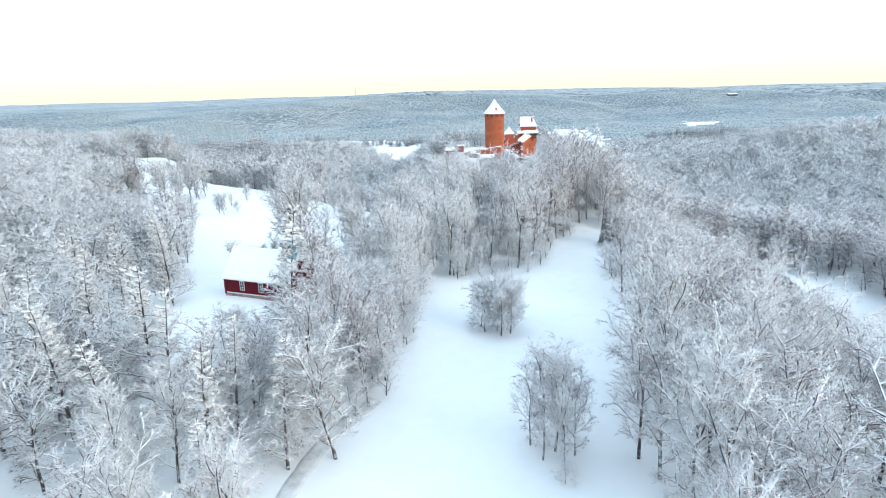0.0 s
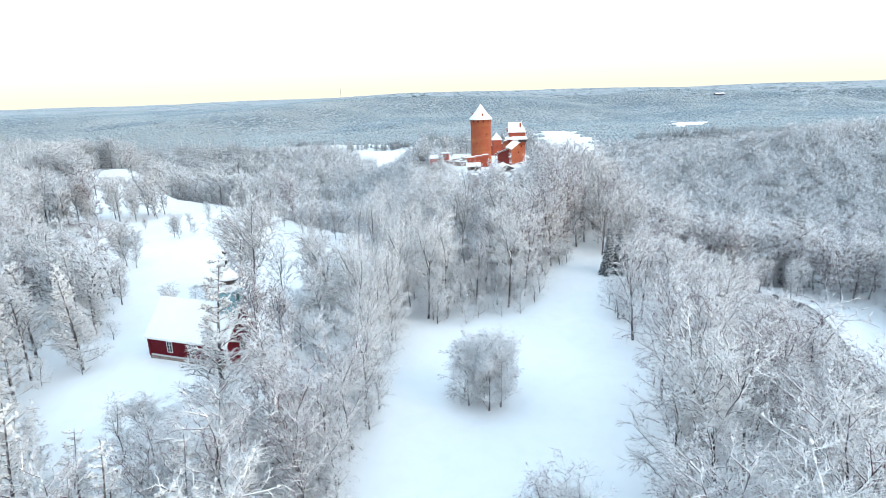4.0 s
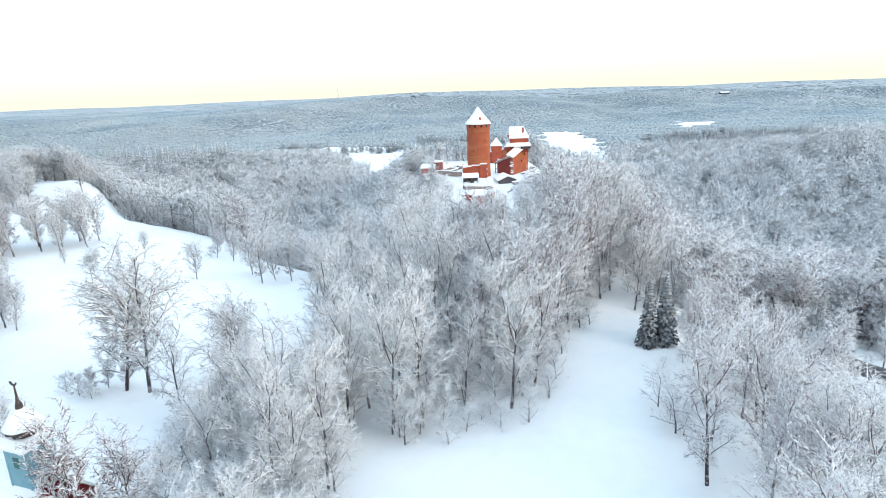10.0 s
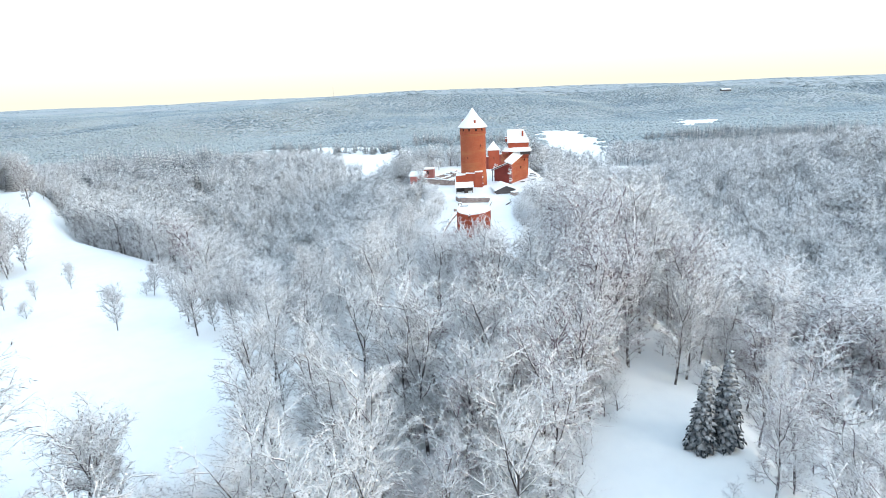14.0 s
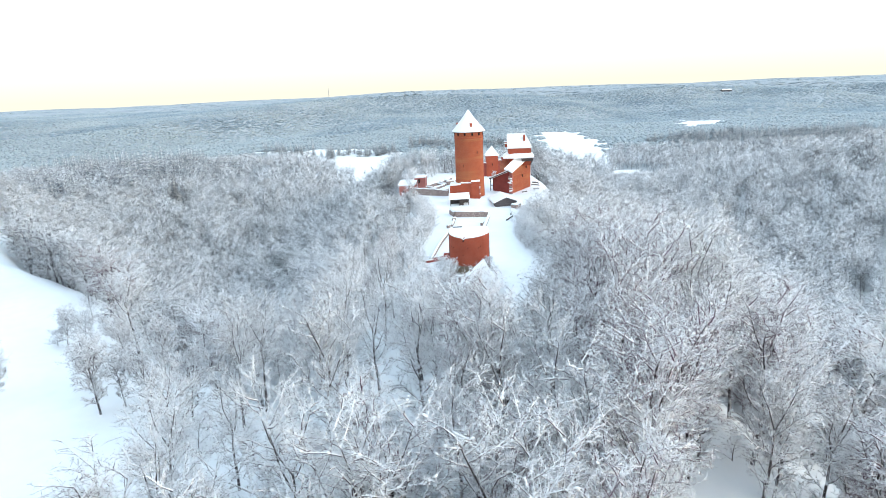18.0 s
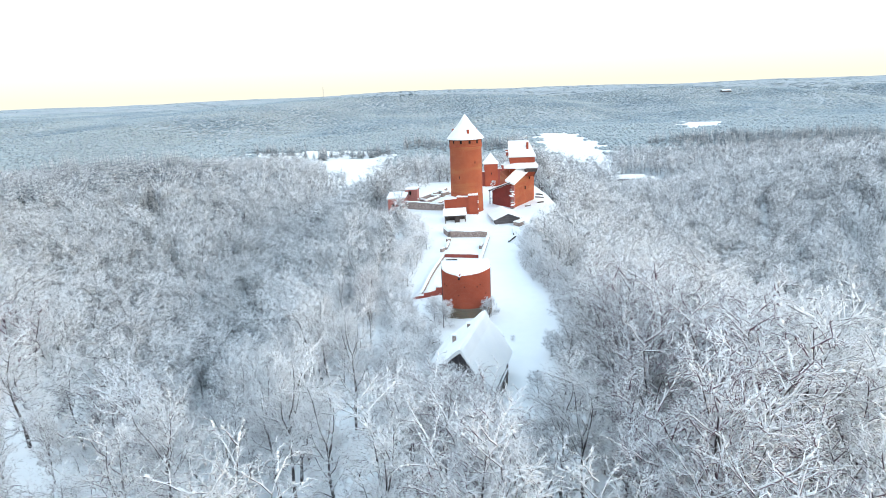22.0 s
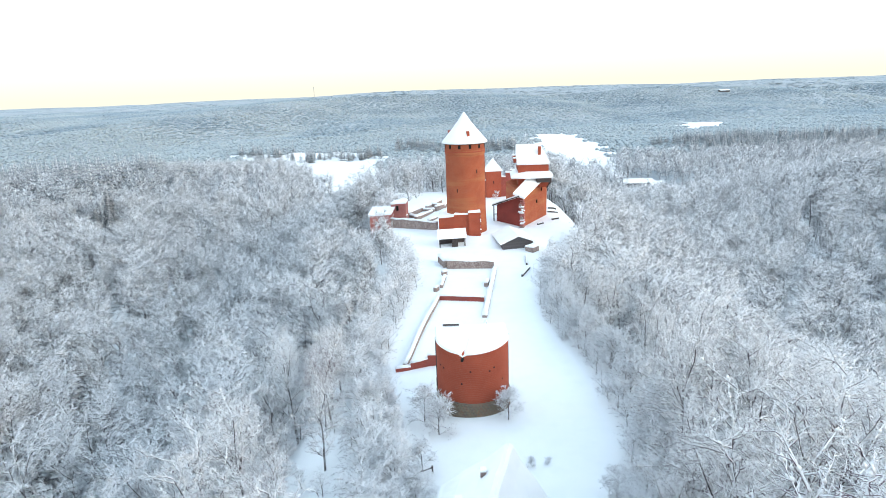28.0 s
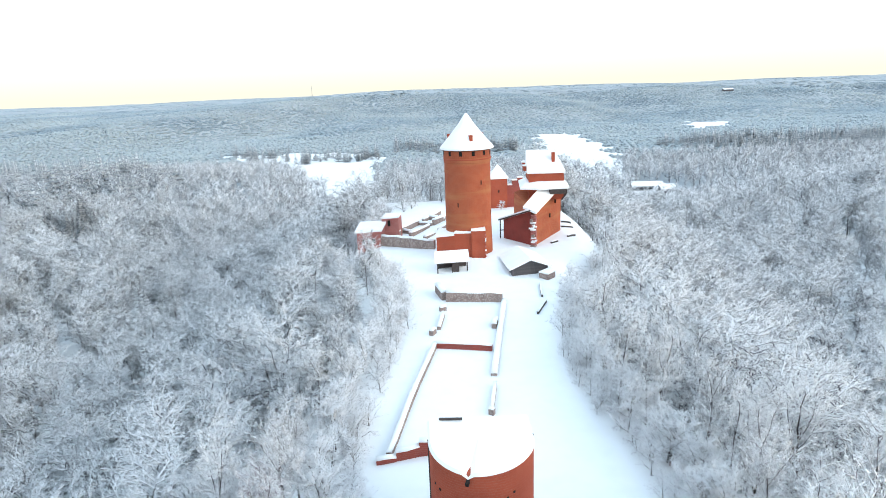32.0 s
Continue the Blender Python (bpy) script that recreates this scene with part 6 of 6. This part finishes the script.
    # a hem of bushes where the court's snow meets the woods
    for (x0, y0), (x1, y1) in zip(COURT, COURT[1:]):
        if min(y0, y1) < 268 or max(y0, y1) > 484:
            continue
        n = int(math.hypot(x1 - x0, y1 - y0) / 3.2) + 1
        out = 1 if x0 + x1 > 62 else -1
        for k in range(n):
            for off in (2.2, 6.0):
                a = x0 + (x1 - x0) * (k + rnd.uniform(0, 1)) / n + out * (off + rnd.uniform(-1.2, 1.2))
                b = y0 + (y1 - y0) * (k + rnd.uniform(0, 1)) / n
                me, h0 = woods_bush[rnd.randint(3)]
                s = rnd.uniform(0.6, 1.1) * (1.0 if off < 4 else 1.5)
                part("bush", me, None, t, at=Matrix.Translation((a, b, z_at(a, b) - 0.2)) @ Matrix.Rotation(rnd.uniform(0, 6.28), 4, "Z") @ Matrix.Diagonal((s * 1.1, s * 1.1, s, 1)))
    return sum(len(v) for v in districts.values())


WOODS = scatter()


def joined(name, v, f, material, label, smooth=False, index=None):
    """One mesh from arrays of vertices and triangles."""
    me = bpy.data.meshes.new(name)
    me.vertices.add(len(v))
    me.vertices.foreach_set("co", v.ravel())
    me.loops.add(len(f) * 3)
    me.loops.foreach_set("vertex_index", f.ravel())
    me.polygons.add(len(f))
    me.polygons.foreach_set("loop_start", np.arange(0, len(f) * 3, 3))
    me.polygons.foreach_set("loop_total", np.full(len(f), 3))
    if smooth:
        me.polygons.foreach_set("use_smooth", np.ones(len(f), bool))
    for m in material if isinstance(material, (list, tuple)) else [material]:
        me.materials.append(m)
    if index is not None:
        me.polygons.foreach_set("material_index", index)
    me.update()
    me.validate()
    return tagged(new(name, me), label, "woods", kind="stuff")


def spots(rnd, lo, hi, step, test):
    half = 0.92 * hi
    xs, ys = np.meshgrid(np.arange(-half, half, step), np.arange(lo, hi, step))
    x = (xs + rnd.uniform(-0.5, 0.5, xs.shape) * step).ravel()
    y = (ys + rnd.uniform(-0.5, 0.5, xs.shape) * step).ravel()
    keep = ~open_ground(x, y) & (np.abs(x) < 60 + 0.86 * y) & test(x, y)
    return x[keep], y[keep]


def arrays(me):
    """A mesh's vertices, triangles and material numbers."""
    me.calc_loop_triangles()
    v = np.empty(len(me.vertices) * 3)
    me.vertices.foreach_get("co", v)
    f = np.empty(len(me.loop_triangles) * 3, int)
    me.loop_triangles.foreach_get("vertices", f)
    k = np.empty(len(me.loop_triangles), int)
    me.loop_triangles.foreach_get("material_index", k)
    return v.reshape(-1, 3), f.reshape(-1, 3), k


def middle_woods():
    """The slopes and the valley's near side: slight trees joined into one mesh."""
    rnd = np.random.RandomState(31)
    base = [arrays(me) for me in far_mesh]
    x, y = spots(rnd, 200, 1010, 11.5, lambda x, y: (y > 640) | (x < -330) | (x > 420))
    z = height(x, y)
    vs, fs, ks, n = [], [], [], 0
    for a, b, c in zip(x, y, z):
        v, f, k = base[rnd.randint(len(base))]
        w, s = rnd.uniform(0, 6.28), rnd.uniform(0.8, 1.25)
        co, si = math.cos(w) * s * 1.55, math.sin(w) * s * 1.55
        vs.append(np.stack([a + v[:, 0] * co - v[:, 1] * si, b + v[:, 0] * si + v[:, 1] * co, c + v[:, 2] * s], 1))
        fs.append(f + n)
        ks.append(k)
        n += len(v)
    joined("slope_woods", np.concatenate(vs), np.concatenate(fs), [BARK, SLOPE_WOOD], "bare snowy woods on the valley slopes", True, np.concatenate(ks))
    for me in far_mesh:
        bpy.data.meshes.remove(me)


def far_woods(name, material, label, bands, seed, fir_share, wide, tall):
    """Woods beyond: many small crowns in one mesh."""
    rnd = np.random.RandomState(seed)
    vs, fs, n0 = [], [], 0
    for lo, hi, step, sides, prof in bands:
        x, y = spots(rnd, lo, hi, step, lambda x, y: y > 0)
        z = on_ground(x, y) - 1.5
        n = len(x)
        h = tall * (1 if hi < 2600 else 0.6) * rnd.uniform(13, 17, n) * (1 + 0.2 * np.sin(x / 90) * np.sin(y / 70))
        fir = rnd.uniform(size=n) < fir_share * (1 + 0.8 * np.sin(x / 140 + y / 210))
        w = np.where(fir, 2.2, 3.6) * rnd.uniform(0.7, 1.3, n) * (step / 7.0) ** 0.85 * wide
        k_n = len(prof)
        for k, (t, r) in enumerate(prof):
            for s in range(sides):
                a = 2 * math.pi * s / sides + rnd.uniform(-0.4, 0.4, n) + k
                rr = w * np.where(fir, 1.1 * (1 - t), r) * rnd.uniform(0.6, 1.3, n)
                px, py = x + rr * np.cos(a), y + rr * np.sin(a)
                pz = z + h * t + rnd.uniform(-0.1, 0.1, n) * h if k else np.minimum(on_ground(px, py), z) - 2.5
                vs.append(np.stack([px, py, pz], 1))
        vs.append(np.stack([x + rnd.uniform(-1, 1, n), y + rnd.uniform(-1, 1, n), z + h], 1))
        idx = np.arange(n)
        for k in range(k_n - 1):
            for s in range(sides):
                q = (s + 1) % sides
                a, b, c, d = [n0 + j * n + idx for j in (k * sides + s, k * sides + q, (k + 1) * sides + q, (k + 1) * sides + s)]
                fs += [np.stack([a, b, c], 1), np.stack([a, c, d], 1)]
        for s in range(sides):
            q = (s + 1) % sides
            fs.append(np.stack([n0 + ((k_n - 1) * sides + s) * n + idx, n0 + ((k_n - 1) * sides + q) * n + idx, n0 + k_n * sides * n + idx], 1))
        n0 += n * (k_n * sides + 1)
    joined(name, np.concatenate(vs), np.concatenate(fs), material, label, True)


middle_woods()
TWO = ((0.0, 1.15), (0.6, 0.75))
far_woods("valley_woods", HAZED_VALLEY_WOOD, "pale snowy woods on the valley floor, haze in their colour", ((1000, 1640, 8.5, 4, TWO),), 23, 0.12, 1.5, 0.34)
far_woods("ridge_woods", HAZED_RIDGE_WOOD, "snowy woods on the far ridge, blue-grey with painted haze", ((1640, 2500, 10.0, 4, TWO), (2500, 4800, 27.0, 4, TWO)), 29, 0.0, 2.0, 0.2)


def spruce_stand(name, poly, n, seed, label, tall=1.0):
    """A dark stand of spruces in the valley, joined into one mesh."""
    rnd = random.Random(seed)
    made = [conifer(seed + k, 20, 0.17, 9, 6, [BARK, HAZED_NEEDLE], one=True, sprays=0) for k in range(3)]
    base = [arrays(me) for me in made]
    xs, ys = [p[0] for p in poly], [p[1] for p in poly]
    vs, fs, ks, total, k = [], [], [], 0, 0
    while k < n:
        x, y = rnd.uniform(min(xs), max(xs)), rnd.uniform(min(ys), max(ys))
        if not inside(x, y, poly):
            continue
        v, f, m = base[k % 3]
        k += 1
        s, w = tall * rnd.uniform(0.7, 1.3), rnd.uniform(0, 6.28)
        co, si = math.cos(w) * s * 1.5, math.sin(w) * s * 1.5
        vs.append(np.stack([x + v[:, 0] * co - v[:, 1] * si, y + v[:, 0] * si + v[:, 1] * co, z_at(x, y) - 0.3 + v[:, 2] * s], 1))
        fs.append(f + total)
        ks.append(m)
        total += len(v)
    joined(name, np.concatenate(vs), np.concatenate(fs), [BARK, HAZED_NEEDLE], label, True, np.concatenate(ks))
    for me in made:
        bpy.data.meshes.remove(me)


spruce_stand("spruce_stand", [(395, 1190), (529, 1275), (800, 1250), (860, 1060), (560, 1010), (440, 1035)], 620, 301, "dark spruces on the valley floor, haze in their colour")
spruce_stand("spruce_stand", [(-540, 1000), (-330, 1010), (-250, 860), (-170, 780), (-200, 715), (-300, 735), (-430, 860)], 330, 311, "dark spruces before the river bend, haze in their colour", 1.45)
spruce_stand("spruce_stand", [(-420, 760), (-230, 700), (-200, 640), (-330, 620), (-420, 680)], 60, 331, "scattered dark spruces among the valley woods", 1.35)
spruce_stand("spruce_stand", [(-330, 1300), (-240, 1190), (-60, 1120), (-30, 1180), (-40, 1250), (-300, 1350)], 90, 321, "scattered spruces on the snowy river flats, haze in their colour")
spruce_stand("spruce_stand", [(-30, 1240), (180, 1180), (200, 1290), (-20, 1400)], 130, 341, "scattered spruces along the valley floor, haze in their colour")
